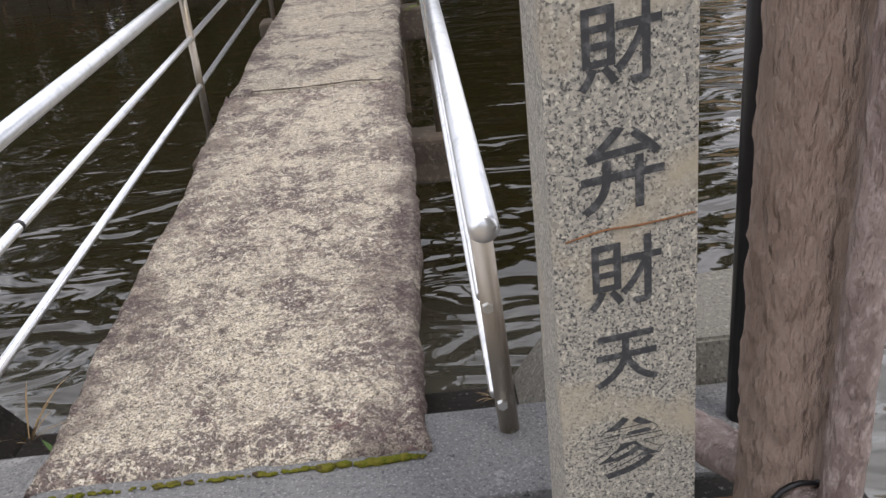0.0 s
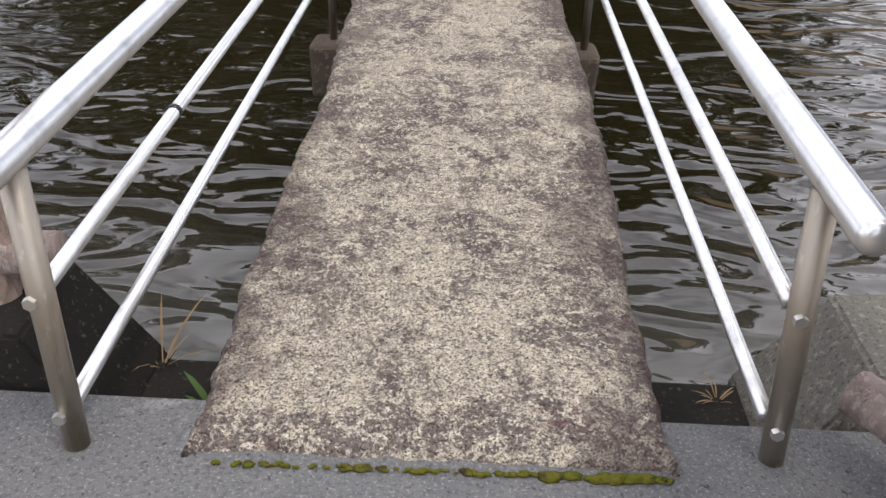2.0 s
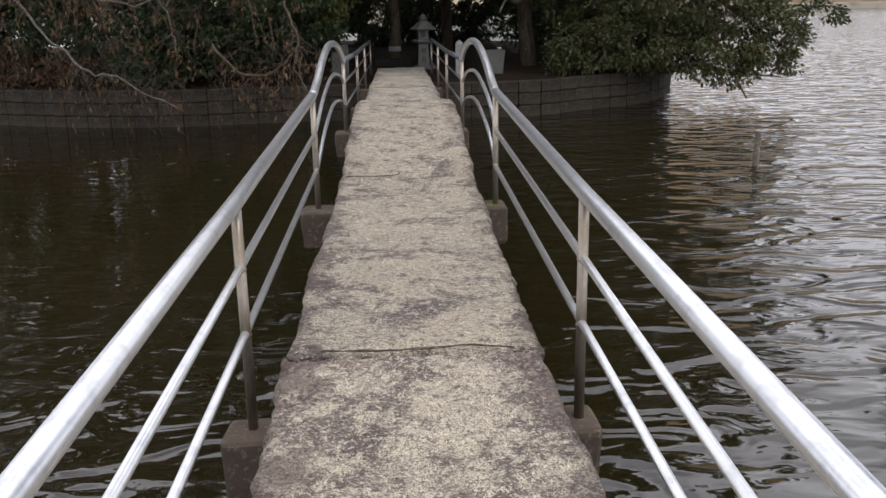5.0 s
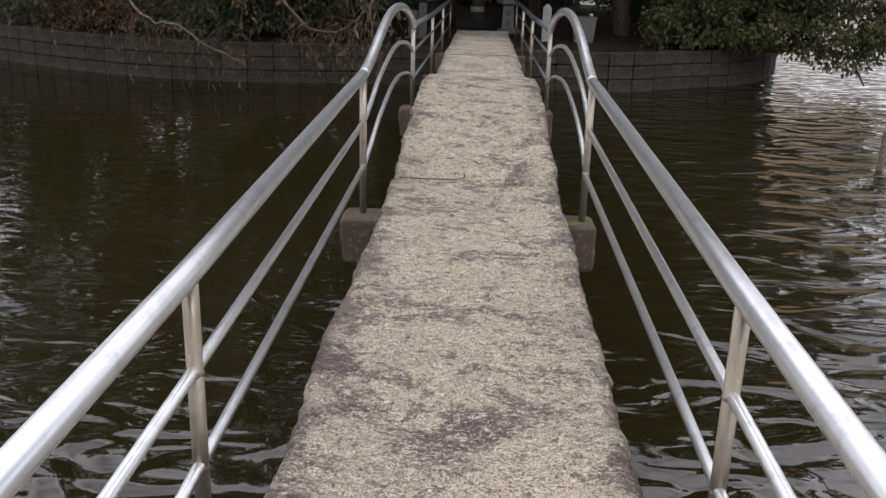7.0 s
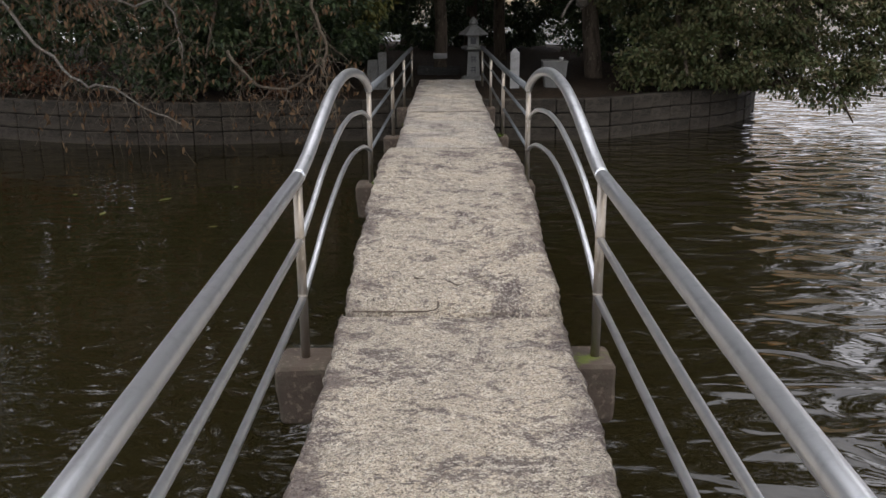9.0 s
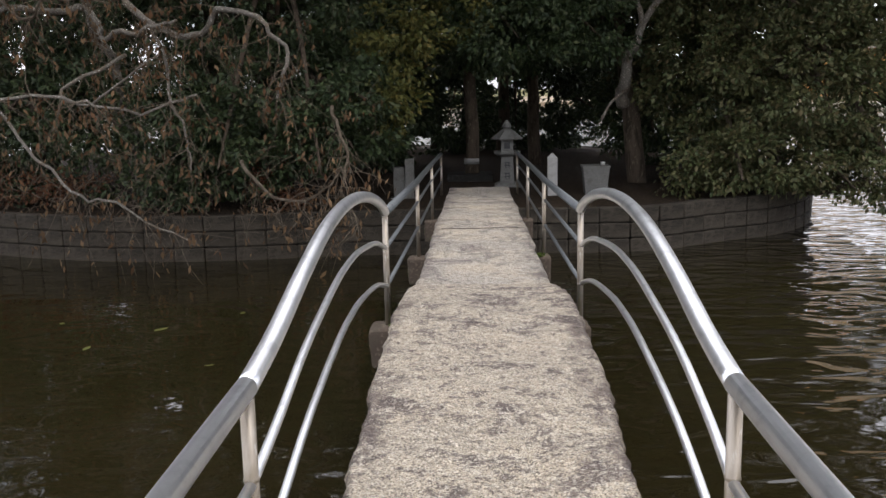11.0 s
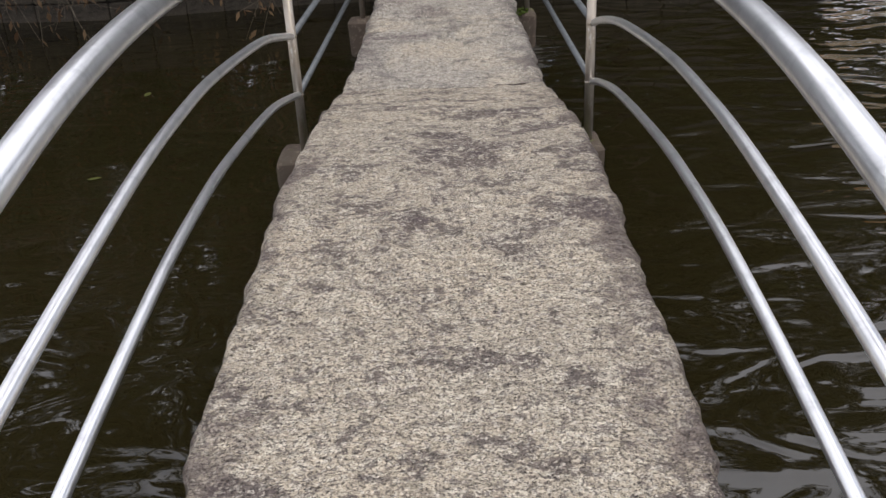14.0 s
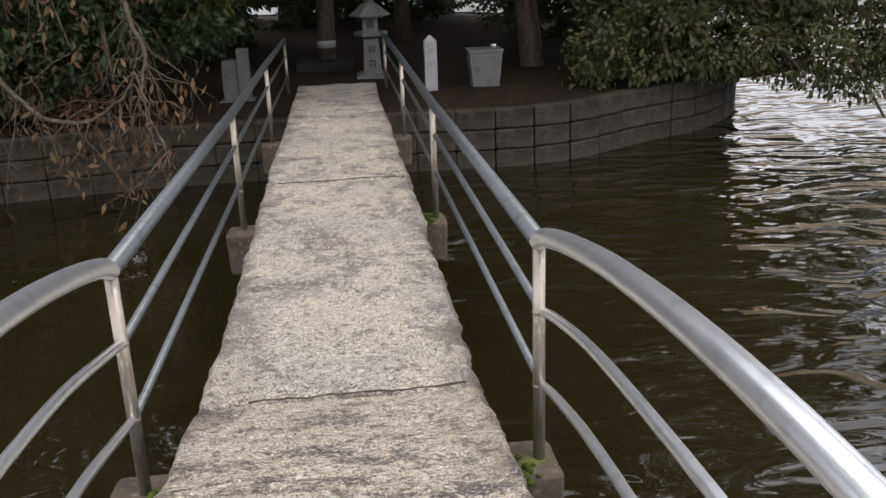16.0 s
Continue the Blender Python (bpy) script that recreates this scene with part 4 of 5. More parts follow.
def tree(base, top, blobs, r0, mat, seed, label, per=150, size=0.10, extra=()):
    t = thing("tree", label, "tree", base, "trees of the island")
    o = Vector(base)
    rel = [(x - o.x, y - o.y, z - o.z, a, b, c) for x, y, z, a, b, c in blobs]
    limbs((0, 0, -0.05), Vector(top) - o, rel, r0, t, BARK, seed)
    leaves("crown", rel, per, size, mat, seed, t)
    for k, (bl, m, pr, sz) in enumerate(extra):
        leaves("foliage", [(x - o.x, y - o.y, z - o.z, a, b, c) for x, y, z, a, b, c in bl], pr, sz, m, seed + 50 + k, t)
    return t


tree((4.3, 20.2, -0.3), (4.6, 20.0, 4.5), [(3.9, 19.3, 1.5, 1.3, 1.2, 1.2), (5.3, 18.7, 1.4, 1.5, 1.2, 1.4), (4.6, 18.5, 0.35, 1.3, 0.8, 0.6), (6.5, 18.6, 1.2, 1.1, 1.0, 1.2), (7.2, 18.3, 0.35, 0.75, 0.7, 0.75),
     (5.5, 19.2, 3.2, 2.0, 1.6, 1.2), (3.4, 19.6, 3.4, 1.5, 1.4, 1.2), (7.4, 18.9, 2.7, 0.9, 0.9, 0.7), (4.5, 20, 5.2, 2.4, 2, 1.3), (3.5, 21.5, 2.2, 1.5, 1.2, 1.6), (6.4, 20.4, 3.5, 1.5, 1.1, 1.6), (6.0, 20.6, 1.3, 1.2, 1.0, 1.3), (3.9, 18.0, 0.25, 0.8, 0.5, 0.45), (5.4, 18.2, 0.1, 0.9, 0.6, 0.5), (6.3, 18.0, -0.05, 0.7, 0.5, 0.5)], 0.17, LEAFB, 11,
     "broad bronze-green evergreen leaning over the water", 230, 0.095,
     extra=[([(8.1, 18.3, 0.75, 0.6, 0.4, 0.3), (7.9, 18.2, 3.0, 0.55, 0.4, 0.3), (8.3, 18.3, 2.2, 0.5, 0.35, 0.22)], LEAF, 120, 0.09)])
tree((-3.4, 18.9, -0.3), (-3.2, 19.2, 4.6), [(-2.3, 18.3, 1.2, 0.95, 0.8, 1.1), (-3.8, 18.1, 1.1, 1.3, 0.9, 1.3), (-2.6, 18.9, 2.9, 1.4, 1.2, 1.2), (-4.2, 19.2, 3.3, 1.5, 1.3, 1.3), (-1.7, 18.6, 0.9, 0.5, 0.6, 0.75), (-3, 20, 5, 2.2, 1.8, 1.4), (-1.95, 17.5, 0.75, 0.6, 0.4, 0.65), (-3.0, 17.3, 0.55, 0.9, 0.4, 0.65), (-4.3, 17.2, 0.4, 0.8, 0.4, 0.6), (-2.3, 16.95, 0.85, 0.6, 0.35, 0.5), (-3.5, 16.85, 0.95, 0.8, 0.35, 0.6), (-1.75, 17.2, 1.35, 0.45, 0.35, 0.5)], 0.14, LEAF, 12,
     "dense dark green evergreen on the island's shore", 230, 0.10)
tree((-7.2, 19.0, -0.3), (-7.3, 19.5, 4.8), [(-5.6, 18.1, 1.0, 1.3, 0.8, 1.2), (-7.4, 18.4, 1.2, 1.5, 1.0, 1.4), (-9.4, 20.2, 1.2, 1.7, 1.3, 1.5), (-6.3, 19.2, 3.3, 1.7, 1.3, 1.4), (-8.7, 20.2, 3.8, 2.0, 1.6, 1.5), (-11.5, 22.5, 2.2, 2.0, 1.6, 2.4), (-7.4, 20.5, 5.4, 2.6, 2, 1.4)], 0.16, LEAF, 13,
     "dark evergreen thicket hung with dry creepers", 190, 0.11)
tree((-0.12, 20.5, -0.1), (-0.1, 20.7, 4.8), [(-0.9, 19.8, 2.5, 0.9, 0.8, 0.75), (0.5, 20.4, 3.2, 1.4, 1.2, 1.0), (-0.7, 20.5, 4.4, 1.7, 1.5, 1.2), (0.8, 21.2, 5.4, 2, 1.8, 1.2), (0.5, 18.8, 2.35, 0.9, 0.8, 0.65), (1.7, 19.0, 2.4, 0.9, 0.8, 0.6), (0.6, 20.6, 2.1, 1.0, 0.9, 0.5)], 0.115, LEAF, 14,
     "straight dark-trunked tree with a pale band, behind the path", 230, 0.10, extra=[([(-0.55, 18.7, 2.7, 0.8, 0.5, 0.6), (-1.25, 18.2, 2.1, 0.6, 0.45, 0.65), (-1.3, 18.0, 1.2, 0.4, 0.35, 0.4)], LEAFY, 200, 0.10)])
band = tube("tree_band", [(-0.12, 20.5, 0.06), (-0.12, 20.5, 0.16)], 0.134, WHITE, None, "", 16)
tagged(band, "pale band tied round a tree trunk", "band")
tree((2.75, 20.0, -0.3), (2.1, 20.4, 4.5), [(2.2, 20.6, 2.5, 1.0, 0.9, 0.7), (1.6, 20.4, 4.0, 1.5, 1.3, 1.1), (3.0, 21.0, 4.8, 1.8, 1.5, 1.2), (3.1, 21.0, 0.9, 0.9, 0.7, 0.8)], 0.15, LEAF, 15,
     "leaning dark-trunked evergreen beside the path", 210, 0.10)
tree((-3.5, 24.5, -0.2), (-3.3, 24.6, 5), [(-2.2, 23.6, 1.6, 1.5, 1.0, 2.0), (-4.5, 23.5, 1.8, 1.8, 1.2, 2.2), (-3.2, 24.5, 4.3, 2.6, 2, 1.6)], 0.15, LEAF, 16, "dark evergreen deep inside the island grove", 150, 0.13)
tree((0.6, 27.5, -0.2), (0.7, 27.6, 5), [(-0.6, 26.8, 1.1, 1.2, 0.8, 1.5), (1.0, 28.3, 0.4, 1.8, 0.6, 0.75), (2.0, 27.5, 2.9, 1.8, 1.2, 1.3), (0.4, 26.5, 4, 2.4, 1.6, 1.5)], 0.14, LEAF, 17, "dark evergreen at the back of the grove", 170, 0.13)
tree((4.6, 24.2, -0.2), (4.5, 24.3, 5), [(4.4, 23.6, 1.2, 1.3, 1.0, 1.7), (5.6, 22.6, 2.6, 1.3, 1.2, 1.5), (3.6, 24.5, 3.9, 2.2, 1.6, 1.6)], 0.14, LEAF, 18, "dark evergreen at the grove's water side", 170, 0.12)
tree((-8.5, 26, -0.2), (-8.4, 26, 5), [(-7.0, 24.5, 2, 2.2, 1.3, 2.4), (-10.5, 25, 2.2, 2.4, 1.5, 2.6), (-8.4, 26, 4.8, 3.2, 2.2, 1.6)], 0.17, LEAF, 19, "dense evergreen at the back of the thicket", 110, 0.15)


tree((-1.2, 30.0, -0.2), (-1.0, 30, 4), [(-3.2, 29.6, 0.9, 1.9, 0.7, 1.4), (-0.9, 29.8, 0.9, 1.5, 0.7, 1.3), (1.9, 29.6, 0.25, 1.6, 0.6, 0.7), (3.3, 28.4, 1.5, 1.1, 0.6, 0.9), (2.3, 27.0, 1.2, 0.9, 0.5, 0.8), (3.4, 26.0, 1.6, 0.8, 0.5, 0.7), (0.6, 29.0, 1.7, 0.9, 0.6, 0.6), (4.2, 27.8, 0.9, 1.3, 0.8, 1.4), (1.8, 29.6, 2.6, 2.0, 0.9, 0.9), (0.5, 29.3, 0.6, 1.0, 0.6, 0.8), (2.7, 29.2, 1.9, 1.1, 0.6, 0.7), (1.2, 28.9, 2.2, 0.9, 0.5, 0.5), (-2, 29.5, 3.2, 2.8, 1.2, 1.4), (5.9, 25.5, 1.2, 0.9, 1.4, 1.6), (-6.5, 29.5, 1.4, 2.4, 1.0, 2.0)], 0.14, LEAF, 23, "dark thicket closing the back of the grove", 160, 0.14)
# mostly unseen canopy, added so the grove's inside goes dark
tree((1.2, 23.4, -0.2), (1.2, 23.5, 4.5), [(0.2, 22.8, 4.9, 2.2, 1.8, 1.0), (2.4, 23.2, 4.2, 1.8, 1.8, 1.0), (-1.6, 22.4, 3.8, 1.8, 1.6, 1.1), (-1.9, 21.6, 1.2, 0.9, 0.8, 1.3), (1.3, 25.5, 3.6, 2.4, 1.6, 1.0), (1.2, 19.2, 4.6, 2.2, 1.4, 0.9)], 0.12, LEAF, 24, "evergreen added as a roof to darken the grove", 210, 0.13)
# crown added above the view to keep sky light off wall and shore
tree((5.6, 21.6, -0.3), (5.4, 21.2, 5.0), [(3.6, 17.7, 5.2, 1.7, 1.6, 0.7), (6.2, 17.6, 5.0, 1.7, 1.4, 0.7), (1.4, 17.6, 5.4, 1.5, 1.5, 0.7), (5, 20, 6, 2.5, 1.6, 0.8), (2.6, 16.0, 5.0, 1.7, 1.3, 0.7), (5.2, 16.0, 4.7, 1.7, 1.3, 0.7), (0.6, 15.9, 5.2, 1.3, 1.2, 0.6)], 0.16, LEAF, 25, "evergreen with an unseen crown added to shade the shore", 120, 0.13)
# unseen high blobs, added as a light blocker over wall and left water
tree((-5.0, 21.4, -0.3), (-4.8, 21.0, 5.2), [(-1.2, 17.6, 5.3, 1.6, 1.5, 0.7), (-3.8, 17.2, 5.3, 1.8, 1.5, 0.7), (-6.6, 17.4, 5.3, 1.8, 1.5, 0.8), (-9.2, 18.4, 5.4, 1.8, 1.6, 0.9), (-5, 20, 6.2, 3, 1.6, 0.8), (-1.6, 15.4, 4.8, 1.6, 1.4, 0.7), (-4.2, 14.8, 4.7, 1.8, 1.5, 0.7), (-7.0, 15.0, 4.8, 1.8, 1.5, 0.8), (-2.9, 13.6, 5.0, 1.5, 1.1, 0.6)], 0.17, LEAF, 26, "evergreen with an unseen crown added to shade thicket and water", 120, 0.13)


def shrub(at, blobs, mat, seed, label, per=200, size=0.08):
    s = thing("shrub", label, "shrub", at, "shrubs on the island")
    o = Vector(at)
    rel = [(x - o.x, y - o.y, z - o.z, a, b, c) for x, y, z, a, b, c in blobs]
    for x, y, z, a, b, c in rel:
        tube("stem", spline([(0, 0, -0.02), (x * 0.5, y * 0.5, z * 0.6), (x, y, z)], 3), 0.012, BARK, s, "", 6)
    leaves("foliage", rel, per, size, mat, seed, s)
    return s


shrub((-6.2, 17.7, -0.3), [(-6.0, 17.5, -0.05, 0.6, 0.3, 0.25), (-7.2, 17.9, 0.0, 0.6, 0.3, 0.3)], REDLEAF, 31, "low shrub with rusty red leaves on the wall", 150, 0.07)
shrub((-3.2, 17.3, -0.3), [(-3.3, 17.25, 0.35, 0.35, 0.25, 0.35), (-2.6, 17.35, -0.1, 0.4, 0.2, 0.15)], REDLEAF, 32, "low rusty-leaved shrub beside the wall", 130, 0.07)
shrub((3.2, 18.3, -0.3), [(3.0, 18.4, -0.05, 0.5, 0.35, 0.25), (3.7, 18.4, 0.1, 0.6, 0.4, 0.35)], LEAFB, 33, "low bronze shrub on the shore", 200, 0.08)
shrub((-4.6, 17.3, -0.3), [(-4.7, 17.2, 0.1, 0.7, 0.3, 0.35), (-8.2, 18.6, 0.1, 0.8, 0.4, 0.4)], LEAF, 34, "low green shrub on the island wall", 200, 0.09)

# bare pale branches with dry creepers, reaching out over the water
dead = thing("dead_tree", "pale leafless branches arching over the water, hung with dry brown leaves", "tree", (-5.2, 18.2, -0.3))
g = random.Random(21)
DO = Vector((-5.2, 18.2, -0.3))
MAIN = [
    [(-5.2, 18.2, -0.3), (-5.3, 17.8, 1.4), (-5.4, 17.0, 2.6), (-5.1, 16.4, 3.1), (-4.3, 16.0, 3.0)],
    [(-5.4, 17.0, 2.6), (-6.2, 16.2, 2.5), (-7.0, 15.8, 2.1), (-7.4, 15.6, 1.7)],
    [(-9.2, 16.6, 1.2), (-7.7, 15.7, 0.92), (-7.3, 15.6, 1.16), (-6.6, 15.6, 1.12), (-6.1, 15.5, 1.40), (-5.0, 15.4, 1.36), (-4.2, 15.5, 1.18), (-3.5, 15.5, 1.34)],
    [(-6.1, 15.5, 1.40), (-5.7, 15.4, 0.8), (-5.0, 15.3, 0.2), (-4.3, 15.4, -0.1), (-3.6, 15.4, -0.55)],
    [(-5.1, 16.4, 3.1), (-4.2, 16.0, 2.3), (-3.6, 15.8, 2.1), (-3.1, 15.6, 2.45), (-2.5, 15.5, 2.1), (-2.35, 15.4, 1.6), (-2.5, 15.4, 1.3)],
    [(-4.2, 16.0, 2.3), (-3.95, 15.8, 1.7), (-3.75, 15.6, 0.9), (-3.6, 15.5, 0.45)],
    [(-5.4, 17.0, 2.6), (-5.0, 16.4, 2.2), (-4.4, 16.0, 2.2), (-3.8, 15.8, 2.3)],
    [(-4.6, 16.2, 1.9), (-5.3, 15.9, 1.5), (-4.9, 15.7, 1.3), (-4.0, 15.6, 1.9)],
    [(-3.2, 16.3, 0.5), (-2.6, 15.9, 0.0), (-2.0, 15.7, 0.1), (-1.75, 15.6, 0.45)],
    [(-1.9, 16.4, 1.2), (-1.75, 16.0, 0.7), (-1.8, 15.8, 0.1), (-1.6, 15.7, -0.2)],
    [(-6.5, 16.3, 2.9), (-5.8, 16.0, 2.35), (-5.3, 15.8, 2.7), (-4.6, 15.7, 2.5)],
]
twig_v, twig_f, dl = [], [], []


def add_twig(pts, r):
    v, f = tube_data(pts, [r * (1 - 0.7 * k / (len(pts) - 1)) for k in range(len(pts))], 5)
    base_i = len(twig_v)
    twig_v.extend([p - DO for p in v])
    twig_f.extend([tuple(i + base_i for i in q) for q in f])


for k, row in enumerate(MAIN):
    pts = spline([Vector(p) for p in row], 6)
    pts = [p + noise.noise_vector(p * 2.3) * 0.10 + noise.noise_vector(p * 7) * 0.05 for p in pts]
    r0 = 0.085 if k == 0 else (0.05 if k in (1, 4, 6) else (0.036 if k == 2 else 0.026))
    v, f = tube_data(pts, [r0 * (1 - 0.65 * q / (len(pts) - 1)) for q in range(len(pts))], 8)
    mesh_ob("branch", [p - DO for p in v], f, TWIG if k > 7 else DEADWOOD, dead, "", True)
    for p in pts[2:]:
        for q in range(g.choice((0, 1, 2, 3))):
            d = Vector((g.uniform(-1, 1), g.uniform(-0.8, 0.4), g.uniform(-1.5, 0.45))).normalized()
            L = g.uniform(0.25, 0.95)
            a = p + d * L * 0.5 + Vector((g.uniform(-0.1, 0.1), 0, -0.05))
            b = p + d * L + Vector((0, 0, -0.25 * L))
            mid = a + Vector((g.uniform(-0.09, 0.09), g.uniform(-0.05, 0.05), g.uniform(-0.12, 0.06)))
            add_twig(spline([p, p.lerp(mid, 0.5) + Vector((g.uniform(-0.05, 0.05), 0, g.uniform(-0.05, 0.05))), mid, b], 2), g.uniform(0.004, 0.008))
            for z in range(g.randint(2, 7)):
                c = a.lerp(b, g.uniform(-0.3, 1.1))
                dl.append((c.x + g.uniform(-0.06, 0.06) - DO.x, c.y + g.uniform(-0.06, 0.06) - DO.y, c.z - g.uniform(0, 0.08) - DO.z))
# hanging creepers over the thicket's face
for k in range(95):
    x = -9.5 + 8.2 * g.random()
    p = Vector((x, 16.9 + 0.5 * g.random() + max(0, -x - 6) * 0.5, g.uniform(0.1, 3.4)))
    pts = [p]
    for q in range(4):
        p = p + Vector((g.uniform(-0.2, 0.2), g.uniform(-0.14, 0.04), g.uniform(-0.3, 0.02)))
        pts.append(p)
    if pts[-1].z < -0.6:
        continue
    add_twig(spline(pts, 2), g.uniform(0.003, 0.006))
    for z in range(g.randint(2, 9)):
        c = g.choice(pts)
        dl.append((c.x + g.uniform(-0.1, 0.1) - DO.x, c.y - 0.03 + g.uniform(-0.1, 0.05) - DO.y, c.z - g.uniform(0, 0.12) - DO.z))
# brambles that tumble over the retaining wall towards the water
for k in range(170):
    x = g.uniform(-8.4, -2.0)
    p = Vector((x, 16.75 + max(0, -x - 5) * 0.45, g.uniform(-0.35, 0.75)))
    pts = [p]
    for q in range(5):
        p = p + Vector((g.uniform(-0.22, 0.22), g.uniform(-0.16, 0.02), g.uniform(-0.24, 0.06) + (0.1 if p.z < -0.6 else 0)))
        pts.append(p)
    add_twig(spline(pts, 2), g.uniform(0.003, 0.006))
    for z in range(g.randint(0, 4)):
        c = g.choice(pts)
        dl.append((c.x + g.uniform(-0.1, 0.1) - DO.x, c.y - 0.03 + g.uniform(-0.1, 0.05) - DO.y, c.z - g.uniform(0, 0.12) - DO.z))
tw = mesh_ob("creeper", twig_v, twig_f, TWIG, dead, "fine bare twigs and creepers")
tw["kind"] = "stuff"
gq = np.random.default_rng(8)
P = np.array(dl)
d = gq.normal(size=P.shape) * 0.45 + np.array([0, 0, -1.0])
d /= np.linalg.norm(d, axis=1)[:, None]
s = np.cross(d, gq.normal(size=d.shape))
s /= np.linalg.norm(s, axis=1)[:, None]
L = gq.uniform(0.06, 0.14, len(P))
Q = (LEAF_SHAPE[None, :, 0, None] * d[:, None] + 0.7 * LEAF_SHAPE[None, :, 1, None] * s[:, None]) * L[:, None, None] + P[:, None]
dlo = mesh_ob("dry_foliage", Q.reshape(-1, 3).tolist(), np.arange(len(P) * 4).reshape(-1, 4).tolist(), DRYLEAF, dead, "curled dry brown leaves")
dlo["kind"] = "stuff"

# pale broken limb on the leaning tree, and the low limb over the water
snag = thing("broken_limb", "pale broken tree limb among the leaves", "branch", (2.45, 19.2, 1.2))
tube("limb", [p + noise.noise_vector(p * 4) * 0.09 for p in spline([(-0.05, 0.5, -0.1), (-0.04, 0.25, 0.25), (0.05, 0, 0.7), (0.3, -0.2, 1.3), (0.9, -0.3, 2.2)], 5)], [0.12 - 0.0042 * k for k in range(21)], DEADWOOD, snag, "", 10)
tube("limb", spline([(0.05, 0, 0.7), (0.15, -0.2, 1.2), (0.02, -0.3, 1.6), (0.15, -0.3, 2.1)], 4), 0.045, DEADWOOD, snag, "", 8)
tube("limb", spline([(-0.05, 0.2, 0.1), (-0.3, 0, -0.1), (-0.45, -0.1, -0.35)], 4), 0.022, DEADWOOD, snag, "", 8)
low = thing("leaning_trunk", "dark trunk leaning out low over the water", "branch", (4.9, 18.9, -0.35))
tube("trunk", spline([(-0.3, 0.5, 0.2), (0.2, 0.0, 0.05), (0.6, -0.5, 0.1), (1.0, -0.8, 0.25)], 4), [0.13 - 0.006 * k for k in range(13)], BARK, low, "", 10)
for e in ((1.7, -0.6, 0.0), (2.2, -0.9, 0.3), (1.5, -1.1, -0.25), (2.6, -0.7, -0.1)):
    tube("twig", spline([(0.8, -0.65, 0.2), (1.2, -0.7, 0.1 + 0.5 * e[2]), e], 4), 0.014, BARK, low, "", 6)

# ---- far shore ----
tagged(part("far_bank", box(-250, 250, 89, 150, -1.5, 0.05, 0.0), FARBANK), "low earthen bank of the far shore", "bank", kind="structure")
tagged(part("far_revetment", box(-250, 250, 88.6, 89, -1.5, -0.45, 0.05), material("far_concrete", (0.38, 0.34, 0.28), 0.9, spots=[(0.8, 4, 0.5, 0.65, (0.26, 0.23, 0.18), 0)])), "pale concrete edging of the far shore", "wall", kind="structure")
house = thing("house", "ochre-walled building on the far shore", "house", (34.2, 97, 0.05))
part("wall", box(-6, 6, -3, 3, 0, 4.4, 0.02), PLASTER, house)
bm = bmesh.new()
v = [bm.verts.new(c) for c in ((-6.4, -3.5, 4.4), (6.4, -3.5, 4.4), (6.4, 3.5, 4.4), (-6.4, 3.5, 4.4), (-6.4, 0, 5.3), (6.4, 0, 5.3))]
for q in ((0, 1, 5, 4), (2, 3, 4, 5), (0, 4, 3), (1, 2, 5), (3, 2, 1, 0)):
    bm.faces.new([v[i] for i in q])
part("roof", bm, ROOF, house)
for x in (-3.5, 0, 3.5):
    w = part("window", box(x - 0.6, x + 0.6, -3.06, -3.0, 1.2, 2.5, 0.01), BLACK, house)
far_fence = thing("far_fence", "long low brown fence along the far shore", "fence", (52, 92, 0.05))
for k in range(36):
    part("post", box(-14.1 + k * 0.8, -13.9 + k * 0.8, -0.08, 0.08, 0, 1.5), PLASTER, far_fence)
for z in (0.5, 1.1, 1.4):
    part("rail", box(-14.2, 14.2, -0.05, 0.05, z - 0.08, z + 0.08), PLASTER, far_fence)
for k in range(14):
    a = 2 * math.pi * k
    x = -120 + k * 19 + random.uniform(-5, 5)
    if 22 < x < 60:
        continue
    ft = thing("far_tree", "distant rounded evergreen on the far shore", "tree", (x, 104 + random.uniform(-6, 8), 0.05), "trees of the far shore")
    h = random.uniform(4, 7)
    tube("trunk", [(0, 0, -0.1), (0.1, 0, h * 0.6)], 0.25, BARK, ft, "", 8)
    leaves("crown", [(random.uniform(-2.5, 2.5), random.uniform(-1, 1), h * random.uniform(0.45, 0.9), 2.6, 2, 1.8) for q in range(4)], 9, 0.7, LEAF, 100 + k, ft)
bare = thing("bare_tree", "leafless grey tree on the far shore", "tree", (46.5, 97, 0.05), "trees of the far shore")
tube("trunk", [(0, 0, -0.1), (0.05, 0, 1.2), (-0.1, 0, 2.4)], [0.2, 0.16, 0.12], BARK, bare, "", 8)
bg = random.Random(4)
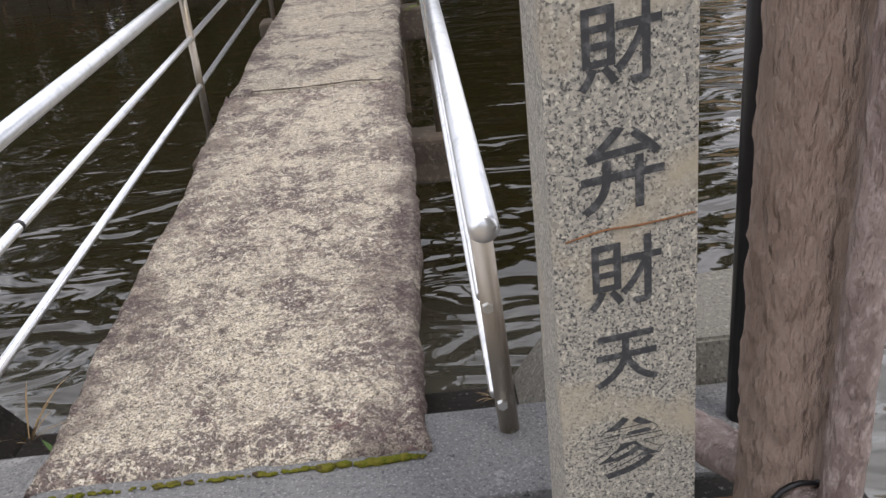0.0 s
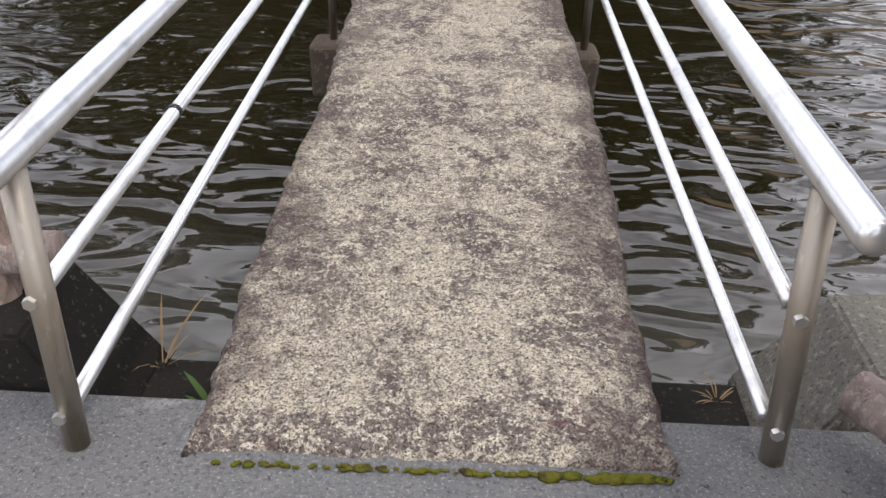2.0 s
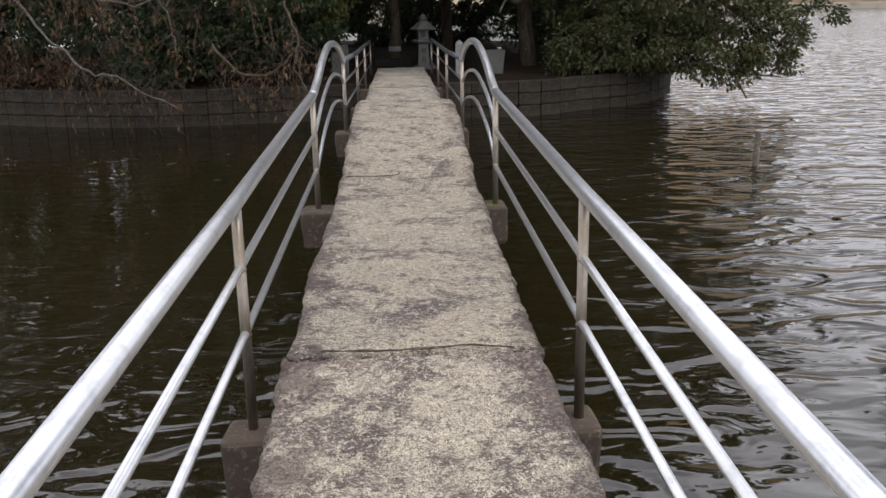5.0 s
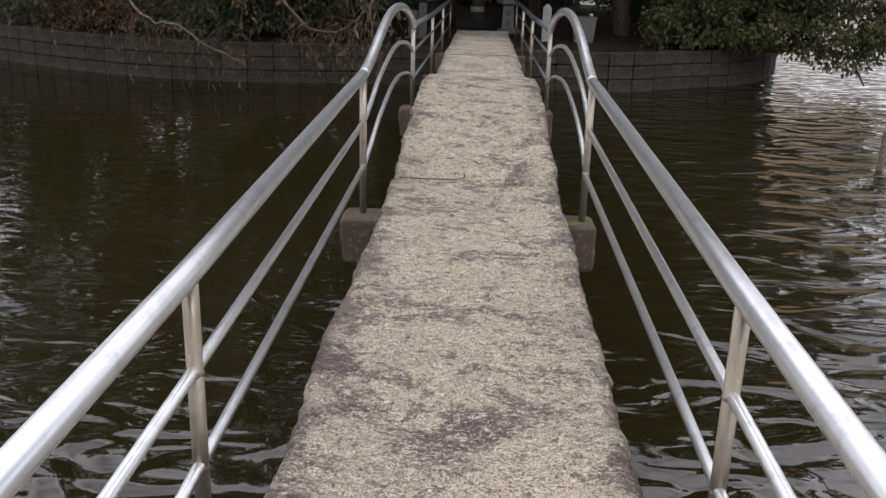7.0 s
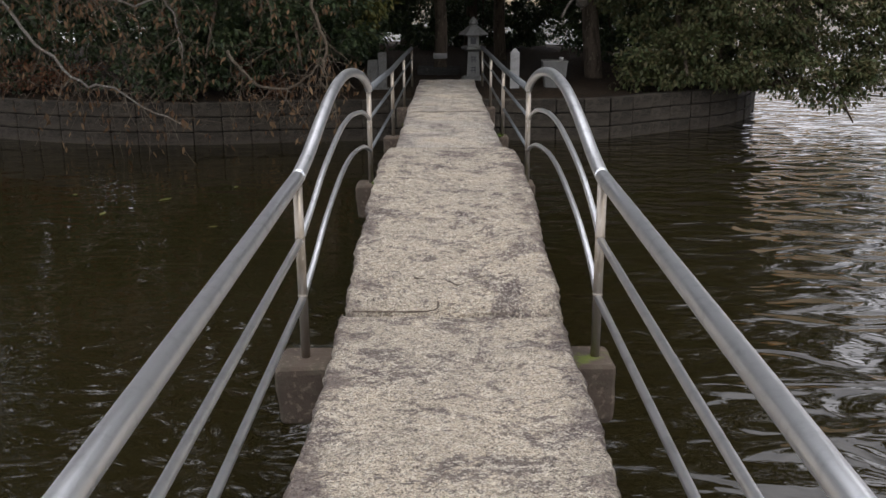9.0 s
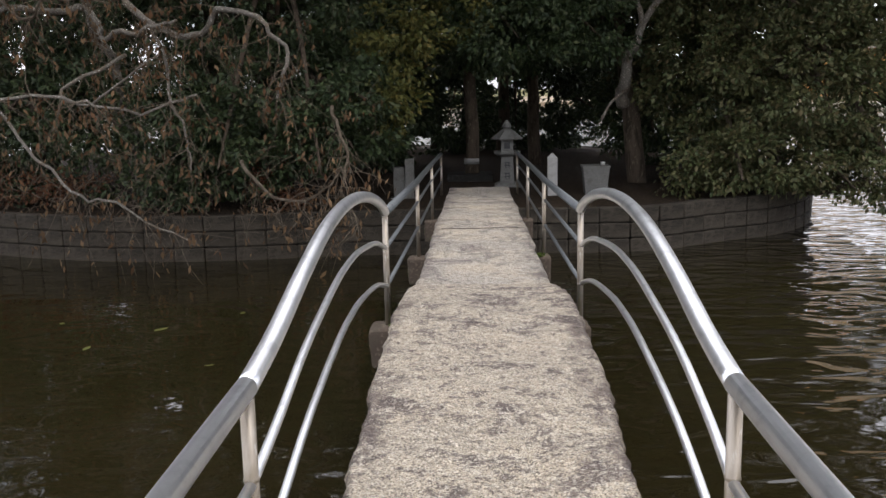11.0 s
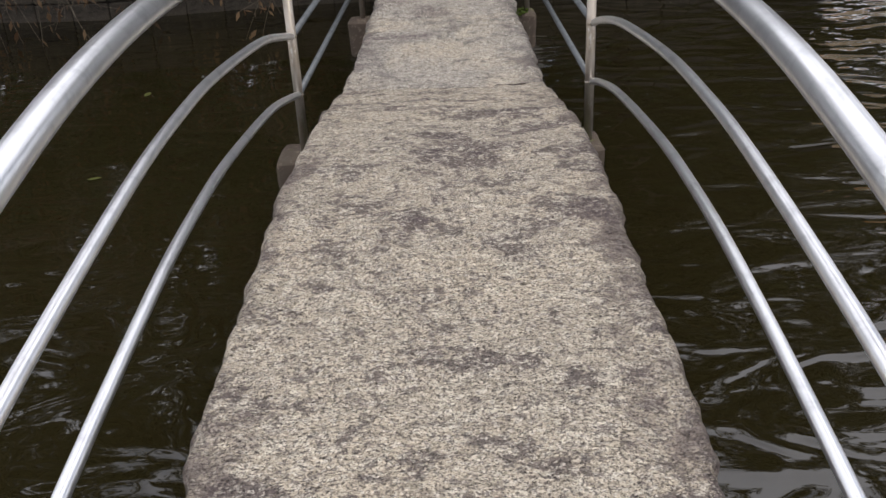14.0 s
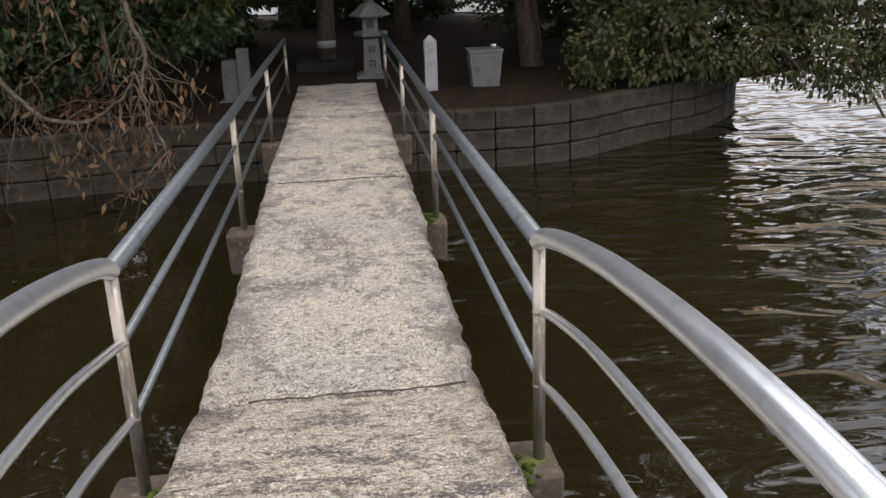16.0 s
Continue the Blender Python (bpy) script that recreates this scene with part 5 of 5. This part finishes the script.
for k in range(26):
    a = Vector((-0.05, 0, bg.uniform(1.0, 2.4)))
    e = a + Vector((bg.uniform(-2.4, 2.4), bg.uniform(-1, 1), bg.uniform(0.6, 2.2)))
    tube("limb", spline([a, a.lerp(e, 0.5) + Vector((0, 0, -0.15)), e], 3), [0.08, 0.07, 0.06, 0.05, 0.04, 0.03, 0.02], BARK, bare, "", 6)

# ---- blocks of the retaining wall, last ----
bm = box(-0.5, 0.5, -0.5, 0.5, -0.5, 0.5, 0.0)
bmesh.ops.bevel(bm, geom=bm.edges[:], offset=0.06, segments=1, affect="EDGES")
block_me = bpy.data.meshes.new("wall_block")
bm.to_mesh(block_me)
bm.free()
block_me.materials.append(BLOCKWALL)
# walk along the shore facing the bridge, in three courses
line = [Vector((p.x, p.y, 0)) for p in spline([(x, y, 0) for x, y in SHORE[1:13]], 40)]
lens_ = [0.0]
for a, b in zip(line, line[1:]):
    lens_.append(lens_[-1] + (b - a).length)


def at_length(s):
    k = min(max(int(np.searchsorted(lens_, s)) - 1, 0), len(line) - 2)
    t = (s - lens_[k]) / (lens_[k + 1] - lens_[k])
    return line[k].lerp(line[k + 1], t), (line[k + 1] - line[k]).normalized()


W, H = 0.43, 0.225
for course in range(4):
    s = 0.1
    while s < lens_[-1] - W:
        p, d = at_length(s + W / 2)
        ob = new("block", block_me)
        ob.parent = wall
        ob.matrix_world = Matrix.Translation((p.x, p.y, TOPZ - H * (course + 0.5) + 0.004)) @ Matrix.Rotation(math.atan2(d.y, d.x), 4, "Z") @ Matrix.Diagonal((W - 0.010, 0.16 + random.uniform(-0.014, 0.014), H - 0.012, 1))
        s += W

# the island at its true size and distance: all of it enlarged about a point on the bridge
away = Matrix.Translation((0.03, 5.5, 1.37)) @ Matrix.Scale(1.055, 4) @ Matrix.Translation((-0.03, -5.5, -1.37))
FAR = ("far_", "house", "bare_tree")
for ob in list(bpy.data.objects):
    if ob not in before_island and not ob.parent and not ob.name.startswith(FAR):
        ob.matrix_world = away @ ob.matrix_basis
